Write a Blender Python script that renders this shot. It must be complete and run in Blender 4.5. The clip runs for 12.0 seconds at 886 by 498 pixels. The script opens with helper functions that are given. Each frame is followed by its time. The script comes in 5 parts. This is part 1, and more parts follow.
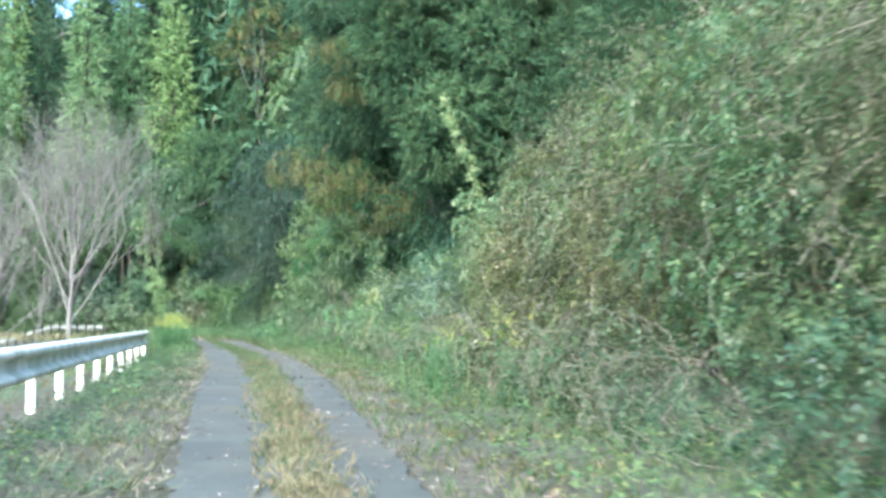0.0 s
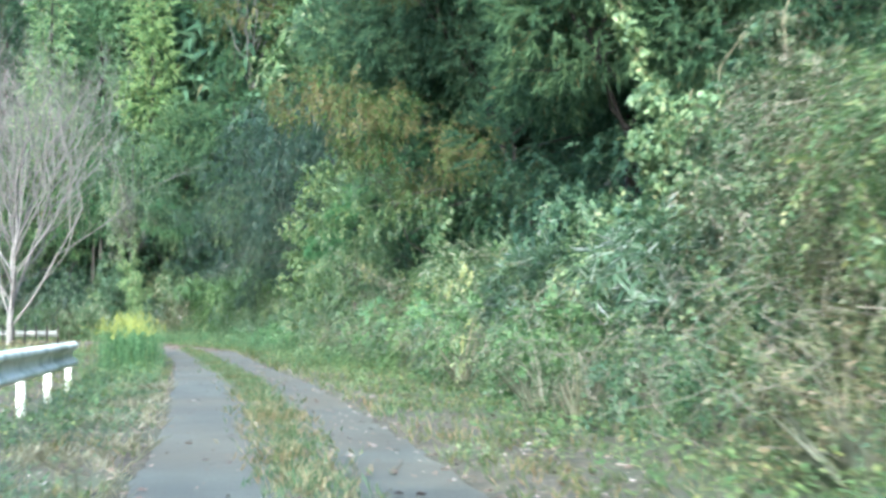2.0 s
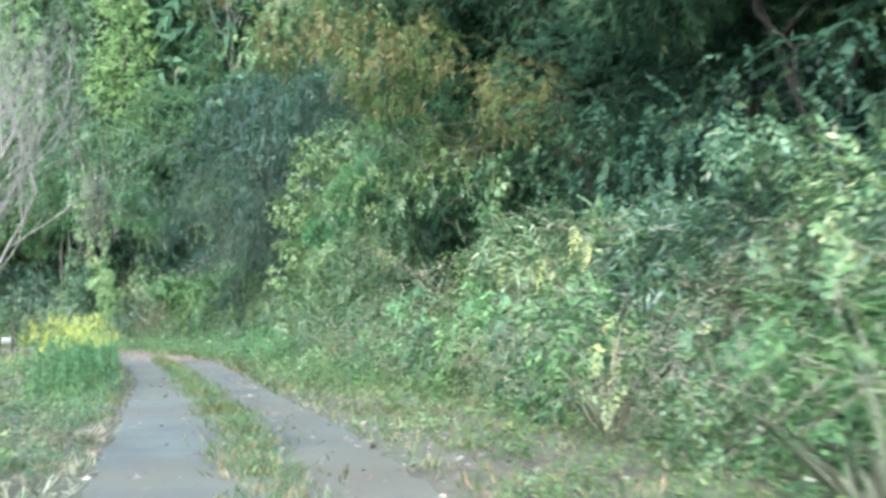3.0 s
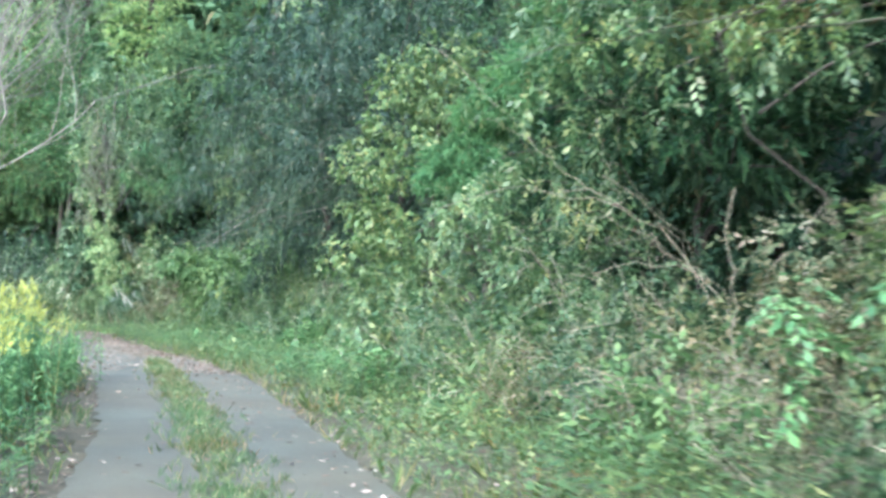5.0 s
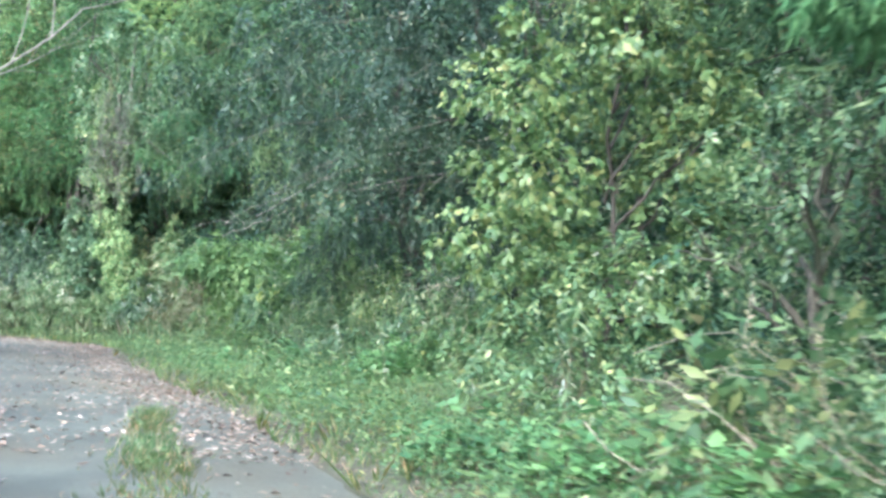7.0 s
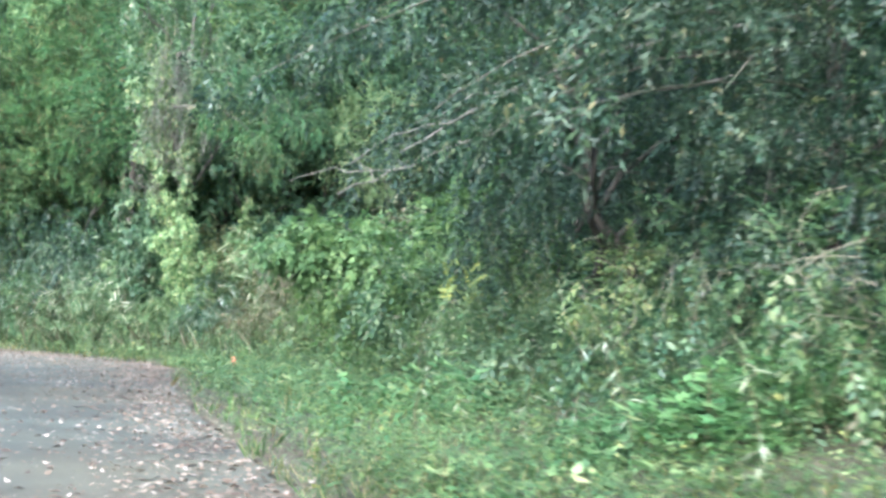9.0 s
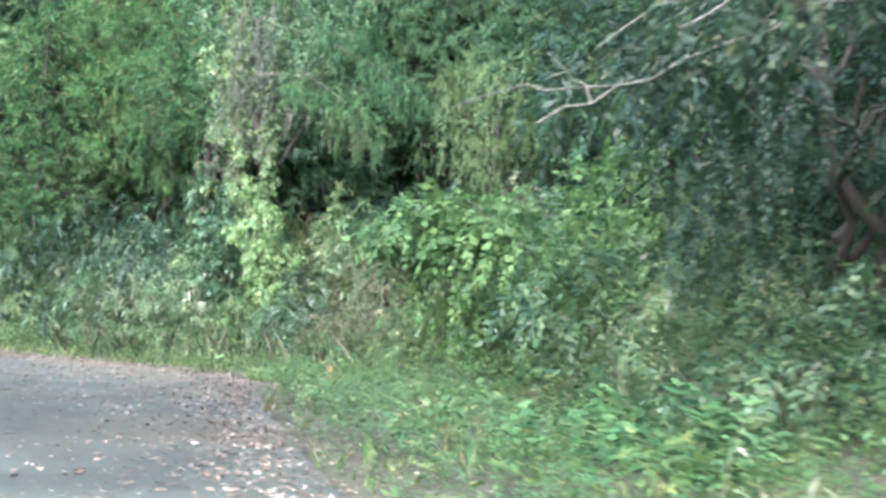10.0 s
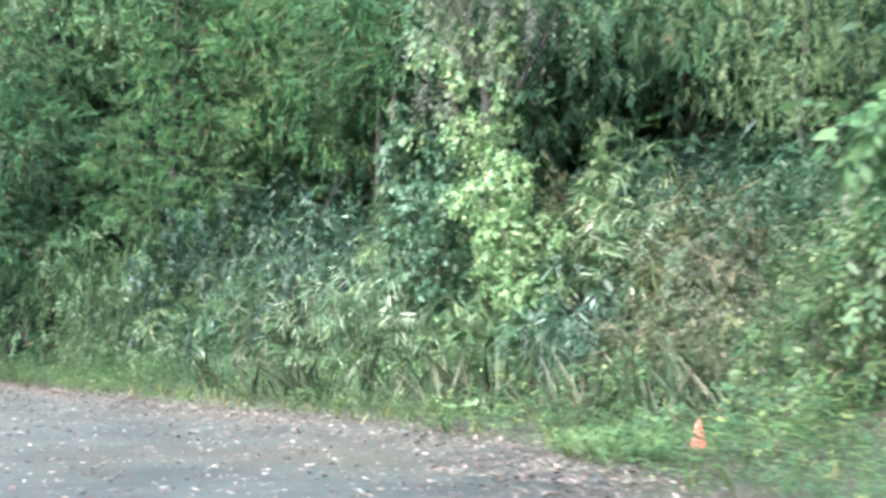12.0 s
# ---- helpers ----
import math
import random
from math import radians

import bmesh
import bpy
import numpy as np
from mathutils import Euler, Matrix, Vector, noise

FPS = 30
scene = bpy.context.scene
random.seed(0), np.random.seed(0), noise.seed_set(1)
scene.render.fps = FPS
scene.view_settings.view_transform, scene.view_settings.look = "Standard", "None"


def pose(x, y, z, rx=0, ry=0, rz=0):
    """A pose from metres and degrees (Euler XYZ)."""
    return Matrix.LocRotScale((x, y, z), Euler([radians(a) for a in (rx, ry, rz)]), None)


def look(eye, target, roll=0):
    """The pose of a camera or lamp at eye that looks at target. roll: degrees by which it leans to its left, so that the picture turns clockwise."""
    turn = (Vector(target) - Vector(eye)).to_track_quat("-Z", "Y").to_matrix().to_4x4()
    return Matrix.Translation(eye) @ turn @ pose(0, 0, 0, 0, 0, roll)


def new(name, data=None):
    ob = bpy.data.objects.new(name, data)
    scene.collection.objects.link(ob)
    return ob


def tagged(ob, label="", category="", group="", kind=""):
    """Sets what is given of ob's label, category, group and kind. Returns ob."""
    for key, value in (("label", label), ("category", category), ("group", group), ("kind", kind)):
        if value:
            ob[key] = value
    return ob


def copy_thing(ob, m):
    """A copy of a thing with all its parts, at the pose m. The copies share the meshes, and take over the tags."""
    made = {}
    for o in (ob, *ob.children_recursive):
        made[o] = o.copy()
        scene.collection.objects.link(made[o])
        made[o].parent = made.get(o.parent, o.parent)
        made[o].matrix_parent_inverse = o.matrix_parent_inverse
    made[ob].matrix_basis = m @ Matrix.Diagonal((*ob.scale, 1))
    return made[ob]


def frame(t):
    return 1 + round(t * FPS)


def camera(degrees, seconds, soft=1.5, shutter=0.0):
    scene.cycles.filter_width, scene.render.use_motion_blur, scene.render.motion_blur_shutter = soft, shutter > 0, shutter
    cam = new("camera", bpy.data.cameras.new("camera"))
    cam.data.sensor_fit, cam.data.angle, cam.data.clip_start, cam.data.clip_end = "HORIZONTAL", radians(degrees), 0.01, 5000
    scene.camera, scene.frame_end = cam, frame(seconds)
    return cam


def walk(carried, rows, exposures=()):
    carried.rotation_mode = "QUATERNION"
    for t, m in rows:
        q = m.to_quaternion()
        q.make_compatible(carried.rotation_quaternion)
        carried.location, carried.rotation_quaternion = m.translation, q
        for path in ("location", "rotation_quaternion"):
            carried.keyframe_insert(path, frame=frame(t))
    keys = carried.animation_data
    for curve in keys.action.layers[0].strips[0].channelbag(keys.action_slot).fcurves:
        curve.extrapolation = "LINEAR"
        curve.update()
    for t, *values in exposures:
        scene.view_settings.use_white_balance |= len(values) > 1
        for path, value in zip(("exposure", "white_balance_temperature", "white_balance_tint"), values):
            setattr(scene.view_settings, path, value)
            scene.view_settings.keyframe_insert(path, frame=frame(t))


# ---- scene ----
cam = camera(41.5, 12.0, 3.0, 0.35)
METRES, EYE, TILT, LEAN, TURN = 84.0, 1.3, 3.7, 0.0, -10.0
ROWS = [
    (0.0, 0.0, 0.0, 0.0, -0.0, 0.0, 0.0),
    (0.5, -0.0089, 0.0496, -0.0031, -0.06, -0.06, 0.06),
    (1.0, -0.0172, 0.0969, -0.0061, -0.26, -0.04, -0.13),
    (1.5, -0.0258, 0.1471, -0.009, -0.34, -0.01, 0.18),
    (2.0, -0.0347, 0.1975, -0.0119, -0.47, 0.05, 0.36),
    (2.5, -0.0431, 0.2471, -0.0146, -0.81, 0.04, 0.69),
    (3.0, -0.0509, 0.2969, -0.0174, -1.27, -0.02, 1.05),
    (5.0, -0.0852, 0.463, -0.0269, -0.5, 0.16, -2.99),
    (5.5, -0.0928, 0.5013, -0.0292, 0.02, 0.33, -3.53),
    (6.0, -0.1002, 0.538, -0.0315, 0.34, 0.48, -4.01),
    (6.5, -0.1071, 0.5727, -0.0336, 0.62, 0.65, -4.03),
    (8.5, -0.1387, 0.7048, -0.0398, 2.75, 0.54, -2.97),
    (9.0, -0.1491, 0.7386, -0.042, 4.17, 0.42, -2.53),
    (9.5, -0.1612, 0.7736, -0.0444, 5.82, 0.36, -2.22),
    (10.0, -0.1748, 0.81, -0.0467, 7.56, 0.37, -2.14),
    (10.5, -0.1897, 0.8471, -0.0489, 9.42, 0.43, -1.79),
    (11.0, -0.2061, 0.8857, -0.0514, 11.32, 0.61, -1.0),
    (11.5, -0.2247, 0.9245, -0.0536, 13.03, 0.66, -0.28),
    (12.0, -0.2437, 0.9638, -0.0562, 14.73, 0.79, 0.57),
]
EXPOSURE, KELVIN, TINT = 2.78, 5230.0, -2.0
walk(cam, [(t, pose(0, 0, EYE, TILT, LEAN, TURN) @ pose(METRES * x, METRES * y, METRES * z, 90 + pitch, roll, yaw)) for t, x, y, z, yaw, pitch, roll in ROWS],
     exposures=[(0.0, EXPOSURE - 0.15, KELVIN, TINT), (3.0, EXPOSURE - 0.05, KELVIN, TINT), (5.0, EXPOSURE, KELVIN, TINT + 2), (8.5, EXPOSURE + 0.14, KELVIN + 70, TINT + 3), (11.0, EXPOSURE + 0.2, KELVIN + 120, TINT + 5), (12.0, EXPOSURE + 0.22, KELVIN + 60, TINT + 4)])

# ---- light ----
SUN_ELEV, SUN_ROT = 36.0, 207.0
world = bpy.data.worlds.new("world")
scene.world = world
world.use_nodes = True
wn = world.node_tree
sky = wn.nodes.new("ShaderNodeTexSky")
sky.sky_type, sky.sun_disc = "NISHITA", False
sky.sun_elevation, sky.sun_rotation = radians(SUN_ELEV), radians(SUN_ROT)
sky.air_density, sky.dust_density, sky.ozone_density = 1.0, 4.0, 1.0
wn.links.new(sky.outputs["Color"], wn.nodes["Background"].inputs["Color"])
wn.nodes["Background"].inputs["Strength"].default_value = 0.15
sun = new("sun", bpy.data.lights.new("sun", "SUN"))
sun.data.energy, sun.data.angle, sun.data.color = 1.25, radians(35), (1.0, 0.96, 0.88)
sx, sy = math.sin(radians(SUN_ROT)), math.cos(radians(SUN_ROT))
ce = math.cos(radians(SUN_ELEV))
sun.matrix_world = look((0, 0, 60), (-sx * ce * 10, -sy * ce * 10, 60 - math.sin(radians(SUN_ELEV)) * 10))


# ---- materials ----
def nodes_of(name):
    m = bpy.data.materials.new(name)
    m.use_nodes = True
    nt = m.node_tree
    return m, nt, nt.nodes["Principled BSDF"]


def ramp(nt, fac, stops):
    r = nt.nodes.new("ShaderNodeValToRGB")
    el = r.color_ramp.elements
    while len(el) < len(stops):
        el.new(0.5)
    for e, (p, c) in zip(el, stops):
        e.position, e.color = p, (*c, 1)
    nt.links.new(fac, r.inputs[0])
    return r.outputs[0]


def noise_tex(nt, scale, detail=3.0, rough=0.6, coord="Object"):
    tc = nt.nodes.new("ShaderNodeTexCoord")
    n = nt.nodes.new("ShaderNodeTexNoise")
    n.inputs["Scale"].default_value, n.inputs["Detail"].default_value, n.inputs["Roughness"].default_value = scale, detail, rough
    nt.links.new(tc.outputs[coord], n.inputs["Vector"])
    return n.outputs["Fac"]


def mix_col(nt, fac, a, b, mode="MIX"):
    n = nt.nodes.new("ShaderNodeMix")
    n.data_type, n.blend_type = "RGBA", mode
    for sock, v in ((n.inputs[0], fac), (n.inputs[6], a), (n.inputs[7], b)):
        if isinstance(v, (int, float)):
            sock.default_value = v
        elif isinstance(v, tuple):
            sock.default_value = (*v, 1)
        else:
            nt.links.new(v, sock)
    return n.outputs[2]


def bump(nt, bsdf, height, strength, distance=0.01):
    b = nt.nodes.new("ShaderNodeBump")
    b.inputs["Strength"].default_value, b.inputs["Distance"].default_value = strength, distance
    nt.links.new(height, b.inputs["Height"])
    nt.links.new(b.outputs[0], bsdf.inputs["Normal"])


def leaf_mat(name, stops, gloss=0.42, thin=0.42, patch=0.7, patch_tint=(0.6, 0.62, 0.5), tone=(0.92, 2.0), sheen=0.36, plants=1.0):
    """Leaves: colour varies from leaf to leaf, from patch to patch and from plant to plant."""
    m, nt, b = nodes_of(name)
    geo = nt.nodes.new("ShaderNodeNewGeometry")
    col = ramp(nt, geo.outputs["Random Per Island"], [(p, (c[0] * tone[0], c[1], c[2] * tone[1])) for p, c in stops])
    oi = nt.nodes.new("ShaderNodeObjectInfo")
    vary = ramp(nt, oi.outputs["Random"], [(0, (0.72, 0.8, 0.8)), (0.5, (1.0, 1.0, 1.0)), (1, (1.2, 1.14, 0.9))])
    col = mix_col(nt, plants, col, vary, "MULTIPLY")
    n = noise_tex(nt, patch, 2.0)
    tint = ramp(nt, n, [(0.38, patch_tint), (0.6, (1.12, 1.1, 1.0))])
    col = mix_col(nt, 1.0, col, tint, "MULTIPLY")
    nt.links.new(col, b.inputs["Base Color"])
    b.inputs["Roughness"].default_value = gloss
    b.inputs["Specular IOR Level"].default_value = sheen
    tr = nt.nodes.new("ShaderNodeBsdfTranslucent")
    warm = mix_col(nt, 1.0, col, (1.1, 1.12, 0.95), "MULTIPLY")
    nt.links.new(warm, tr.inputs["Color"])
    mx = nt.nodes.new("ShaderNodeMixShader")
    mx.inputs[0].default_value = thin
    nt.links.new(b.outputs[0], mx.inputs[1])
    nt.links.new(tr.outputs[0], mx.inputs[2])
    nt.links.new(mx.outputs[0], nt.nodes["Material Output"].inputs["Surface"])
    return m


def rough_mat(name, c1, c2, scale, rough=0.9, bump_s=0.5, bump_d=0.02, c3=None, scale3=0.5, metal=0.0):
    m, nt, b = nodes_of(name)
    n = noise_tex(nt, scale, 6.0, 0.65)
    col = ramp(nt, n, [(0.35, c1), (0.65, c2)])
    if c3:
        n3 = noise_tex(nt, scale3, 3.0)
        col = mix_col(nt, ramp(nt, n3, [(0.45, (0, 0, 0)), (0.62, (1, 1, 1))]), col, c3)
    nt.links.new(col, b.inputs["Base Color"])
    b.inputs["Roughness"].default_value, b.inputs["Metallic"].default_value = rough, metal
    bump(nt, b, n, bump_s, bump_d)
    return m


def asphalt_mat():
    """Old asphalt: fine grain, paler worn patches, brown dirt and dark damp stains."""
    m, nt, b = nodes_of("worn asphalt")
    grain = noise_tex(nt, 55.0, 4.0, 0.7)
    col = ramp(nt, grain, [(0.3, (0.032, 0.034, 0.033)), (0.55, (0.062, 0.062, 0.056)), (0.75, (0.11, 0.11, 0.1))])
    worn = ramp(nt, noise_tex(nt, 0.7, 4.0, 0.6), [(0.42, (0.78, 0.78, 0.78)), (0.62, (1.3, 1.3, 1.28))])
    col = mix_col(nt, 1.0, col, worn, "MULTIPLY")
    dirt = ramp(nt, noise_tex(nt, 0.22, 5.0, 0.65), [(0.44, (0, 0, 0)), (0.64, (0.75, 0.75, 0.75))])
    col = mix_col(nt, dirt, col, (0.082, 0.066, 0.046))
    specks = ramp(nt, noise_tex(nt, 9.0, 3.0, 0.7), [(0.6, (0, 0, 0)), (0.68, (0.6, 0.6, 0.6))])
    col = mix_col(nt, specks, col, (0.05, 0.04, 0.028))
    col = mix_col(nt, 1.0, col, (0.98, 1.0, 0.9), "MULTIPLY")
    nt.links.new(col, b.inputs["Base Color"])
    b.inputs["Roughness"].default_value = 0.72
    bump(nt, b, grain, 0.5, 0.006)
    return m


MAT = {
    "broad": leaf_mat("broad leaves", [(0, (0.045, 0.085, 0.028)), (0.45, (0.085, 0.135, 0.04)), (0.8, (0.14, 0.19, 0.055)), (0.96, (0.19, 0.21, 0.07)), (1, (0.25, 0.22, 0.11))]),
    "dark": leaf_mat("evergreen leaves", tone=(1.0, 1.5), gloss=0.6, sheen=0.25, stops=[(0, (0.028, 0.062, 0.03)), (0.6, (0.052, 0.1, 0.044)), (0.93, (0.095, 0.145, 0.06)), (1, (0.16, 0.16, 0.07))]),
    # darker copy of the evergreen leaves: canopy shade is put into the colour
    "deep": leaf_mat("glossy evergreen leaves darkened for shade", tone=(1.0, 1.4), gloss=0.45, stops=[(0, (0.014, 0.033, 0.019)), (0.6, (0.025, 0.05, 0.027)), (0.93, (0.052, 0.084, 0.04)), (1, (0.13, 0.12, 0.06))], thin=0.3),
    "yellow": leaf_mat("yellowing leaves", tone=(0.88, 1.55), stops=[(0, (0.065, 0.11, 0.035)), (0.5, (0.12, 0.165, 0.05)), (0.8, (0.18, 0.21, 0.065)), (1, (0.27, 0.25, 0.08))]),
    "vine": leaf_mat("climbing vine leaves", tone=(0.97, 1.45), plants=0.5, stops=[(0, (0.085, 0.14, 0.05)), (0.5, (0.14, 0.2, 0.07)), (0.85, (0.22, 0.27, 0.1)), (1, (0.34, 0.32, 0.13))]),
    "ivy": leaf_mat("bright climber leaves", tone=(0.95, 1.5), plants=0.25, patch_tint=(0.85, 0.85, 0.7), stops=[(0, (0.075, 0.135, 0.045)), (0.45, (0.145, 0.22, 0.07)), (0.8, (0.25, 0.325, 0.115)), (1, (0.42, 0.4, 0.17))]),
    "cedar": leaf_mat("cedar needles", tone=(1.05, 1.12), stops=[(0, (0.046, 0.09, 0.052)), (0.6, (0.074, 0.132, 0.07)), (0.93, (0.115, 0.175, 0.09)), (1, (0.15, 0.12, 0.06))], gloss=0.8, thin=0.42, patch=0.5, patch_tint=(0.62, 0.72, 0.7), sheen=0.15),
    # pale green, with sunlight and veiling glare added into the colour
    "paleced": leaf_mat("pale cedar needles raised for sun and veil", tone=(1.1, 1.3), stops=[(0, (0.115, 0.215, 0.1)), (0.6, (0.185, 0.305, 0.135)), (0.95, (0.29, 0.4, 0.175)), (1, (0.2, 0.17, 0.09))], gloss=0.7, thin=0.5, sheen=0.15),
    "midced": leaf_mat("fresh cedar needles", tone=(1.0, 1.25), stops=[(0, (0.036, 0.085, 0.038)), (0.6, (0.062, 0.13, 0.05)), (0.9, (0.1, 0.18, 0.065)), (1, (0.17, 0.13, 0.07))], gloss=0.7, thin=0.42, patch=0.6, patch_tint=(0.86, 0.66, 0.66), sheen=0.2),
    "freshced": leaf_mat("bright green conifer needles", tone=(1.0, 1.3), stops=[(0, (0.055, 0.13, 0.05)), (0.6, (0.09, 0.19, 0.07)), (1, (0.14, 0.24, 0.09))], gloss=0.7, thin=0.4, sheen=0.2),
    "brown": leaf_mat("withered brown leaves", tone=(1.0, 1.0), stops=[(0, (0.07, 0.08, 0.035)), (0.3, (0.108, 0.092, 0.05)), (0.65, (0.145, 0.114, 0.068)), (0.85, (0.1, 0.115, 0.045)), (1, (0.075, 0.12, 0.045))], gloss=0.7, sheen=0.15, plants=0.4, patch=1.1, patch_tint=(0.62, 0.95, 0.62)),
    "witherleaf": leaf_mat("withered hanging leaves", tone=(1.0, 1.5), stops=[(0, (0.08, 0.09, 0.045)), (0.5, (0.15, 0.13, 0.075)), (0.85, (0.22, 0.19, 0.12)), (1, (0.14, 0.18, 0.07))], gloss=0.6, patch_tint=(0.75, 0.8, 0.75)),
    "thicket": leaf_mat("dry and green thicket leaves", tone=(0.97, 1.6), stops=[(0, (0.05, 0.08, 0.03)), (0.4, (0.095, 0.125, 0.045)), (0.7, (0.15, 0.16, 0.07)), (0.9, (0.205, 0.19, 0.092)), (1, (0.28, 0.245, 0.145))], gloss=0.7, sheen=0.2, patch_tint=(0.75, 0.65, 0.55)),
    "rust": leaf_mat("withered olive-brown thicket leaves", tone=(1.0, 1.45), stops=[(0, (0.06, 0.062, 0.028)), (0.4, (0.1, 0.095, 0.043)), (0.7, (0.15, 0.132, 0.066)), (0.9, (0.11, 0.14, 0.047)), (1, (0.27, 0.235, 0.14))], gloss=0.75, sheen=0.15, patch_tint=(0.7, 0.85, 0.6)),
    "sasa": leaf_mat("bamboo grass leaves", tone=(0.96, 1.65), stops=[(0, (0.065, 0.115, 0.045)), (0.5, (0.115, 0.175, 0.068)), (0.78, (0.2, 0.245, 0.11)), (0.93, (0.36, 0.37, 0.22)), (1, (0.48, 0.46, 0.31))], gloss=0.36),
    "herb": leaf_mat("weed leaves", tone=(0.98, 1.8), stops=[(0, (0.06, 0.115, 0.035)), (0.5, (0.105, 0.172, 0.05)), (0.88, (0.175, 0.23, 0.065)), (1, (0.32, 0.32, 0.09))], patch=0.5),
    "grass": leaf_mat("grass blades", tone=(0.98, 1.8), stops=[(0, (0.06, 0.12, 0.03)), (0.5, (0.1, 0.17, 0.045)), (0.8, (0.19, 0.22, 0.07)), (1, (0.38, 0.31, 0.15))], patch=0.6, patch_tint=(1.1, 0.8, 0.6)),
    "straw": leaf_mat("dry straw", tone=(1.0, 1.2), stops=[(0, (0.22, 0.17, 0.09)), (0.5, (0.34, 0.275, 0.145)), (1, (0.44, 0.38, 0.23))], gloss=0.7, patch_tint=(0.85, 0.75, 0.65)),
    "palestraw": leaf_mat("pale dry grass", tone=(1.0, 1.2), stops=[(0, (0.17, 0.16, 0.1)), (0.5, (0.27, 0.26, 0.17)), (1, (0.38, 0.36, 0.26))], gloss=0.7),
    "fresh": leaf_mat("fresh green weed leaves", tone=(0.95, 1.5), plants=0.5, stops=[(0, (0.07, 0.145, 0.05)), (0.5, (0.115, 0.215, 0.07)), (1, (0.2, 0.3, 0.1))], patch_tint=(0.85, 0.85, 0.75)),
    "lush": leaf_mat("lush green leaves", tone=(0.95, 1.4), plants=0.5, gloss=0.5, sheen=0.25, stops=[(0, (0.06, 0.105, 0.036)), (0.5, (0.098, 0.16, 0.05)), (1, (0.17, 0.225, 0.075))], patch_tint=(0.75, 0.78, 0.65)),
    "flower": leaf_mat("goldenrod flowers", tone=(0.97, 1.3), plants=0.3, stops=[(0, (0.26, 0.28, 0.06)), (0.6, (0.37, 0.35, 0.075)), (1, (0.22, 0.28, 0.08))], gloss=0.8, patch_tint=(0.9, 0.9, 0.8)),
    "gold": leaf_mat("bright yellow leaves", tone=(0.92, 1.5), stops=[(0, (0.22, 0.23, 0.07)), (0.6, (0.33, 0.3, 0.09)), (1, (0.26, 0.28, 0.11))], patch_tint=(0.9, 0.9, 0.8)),
    "litter": leaf_mat("fallen leaves", tone=(1.0, 1.2), stops=[(0, (0.07, 0.05, 0.035)), (0.4, (0.15, 0.105, 0.07)), (0.75, (0.25, 0.19, 0.135)), (1, (0.4, 0.34, 0.27))], gloss=0.75, thin=0.1, patch_tint=(0.8, 0.75, 0.7)),
    "plume": leaf_mat("silvery grass plume", tone=(1.0, 1.2), stops=[(0, (0.3, 0.28, 0.23)), (1, (0.42, 0.4, 0.34))], gloss=0.7),
    "red": leaf_mat("reddish autumn leaves", tone=(1.0, 1.2), stops=[(0, (0.22, 0.09, 0.05)), (0.6, (0.34, 0.15, 0.09)), (1, (0.3, 0.2, 0.09))], gloss=0.7),
    "bark": rough_mat("bark", (0.035, 0.029, 0.023), (0.09, 0.078, 0.064), 14.0, 0.92, 0.7, 0.03, (0.045, 0.06, 0.032), 1.2),
    "pale_bark": rough_mat("pale bark", (0.1, 0.088, 0.08), (0.2, 0.18, 0.165), 9.0, 0.85, 0.4, 0.02),
    # darker copy of bark: the shade under the crowns is put into its colour
    "shade_bark": rough_mat("bark with shade in its colour", (0.02, 0.016, 0.013), (0.05, 0.042, 0.034), 14.0, 0.95, 0.7, 0.03),
    "dry": rough_mat("dry stems", (0.12, 0.1, 0.075), (0.25, 0.215, 0.165), 13.0, 0.85, 0.3, 0.01),
    "palewood": rough_mat("pale dry wood", (0.3, 0.27, 0.2), (0.46, 0.42, 0.33), 13.0, 0.85, 0.3, 0.01),
    "stem": rough_mat("stems", (0.07, 0.065, 0.035), (0.16, 0.14, 0.08), 11.0, 0.85, 0.3, 0.01),
    "soil": rough_mat("leafy soil", (0.03, 0.028, 0.018), (0.085, 0.07, 0.042), 5.0, 0.95, 0.8, 0.05, (0.05, 0.055, 0.028), 0.35),
    "asphalt": asphalt_mat(),
    "paint": rough_mat("weathered white paint", (0.7, 0.7, 0.6), (0.86, 0.85, 0.75), 6.0, 0.55, 0.1, 0.004, (0.46, 0.48, 0.38), 1.1),
    "fence": rough_mat("grey galvanised rail", (0.15, 0.15, 0.135), (0.23, 0.23, 0.205), 5.0, 0.55, 0.1, 0.004),
    "orange": rough_mat("faded orange plastic", (0.4, 0.1, 0.06), (0.5, 0.17, 0.11), 12.0, 0.6, 0.1, 0.003),
}


# ---- mesh helpers ----
def mesh_np(name, verts, tris, material):
    """One mesh from arrays of corners and triangles."""
    me = bpy.data.meshes.new(name)
    verts, tris = np.asarray(verts, np.float32), np.asarray(tris, np.int32)
    me.vertices.add(len(verts))
    me.vertices.foreach_set("co", verts.ravel())
    me.loops.add(tris.size)
    me.loops.foreach_set("vertex_index", tris.ravel())
    me.polygons.add(len(tris))
    k = tris.shape[1]
    me.polygons.foreach_set("loop_start", np.arange(0, tris.size, k, dtype=np.int32))
    me.polygons.foreach_set("loop_total", np.full(len(tris), k, np.int32))
    me.update(calc_edges=True)
    me.materials.append(material)
    return me


def part_np(name, verts, tris, material, parent=None, label="", smooth=False):
    me = mesh_np(name, verts, tris, material)
    if smooth:
        me.polygons.foreach_set("use_smooth", np.ones(len(me.polygons), bool))
    ob = new(name, me)
    if parent:
        ob.parent = parent
    return tagged(ob, label)


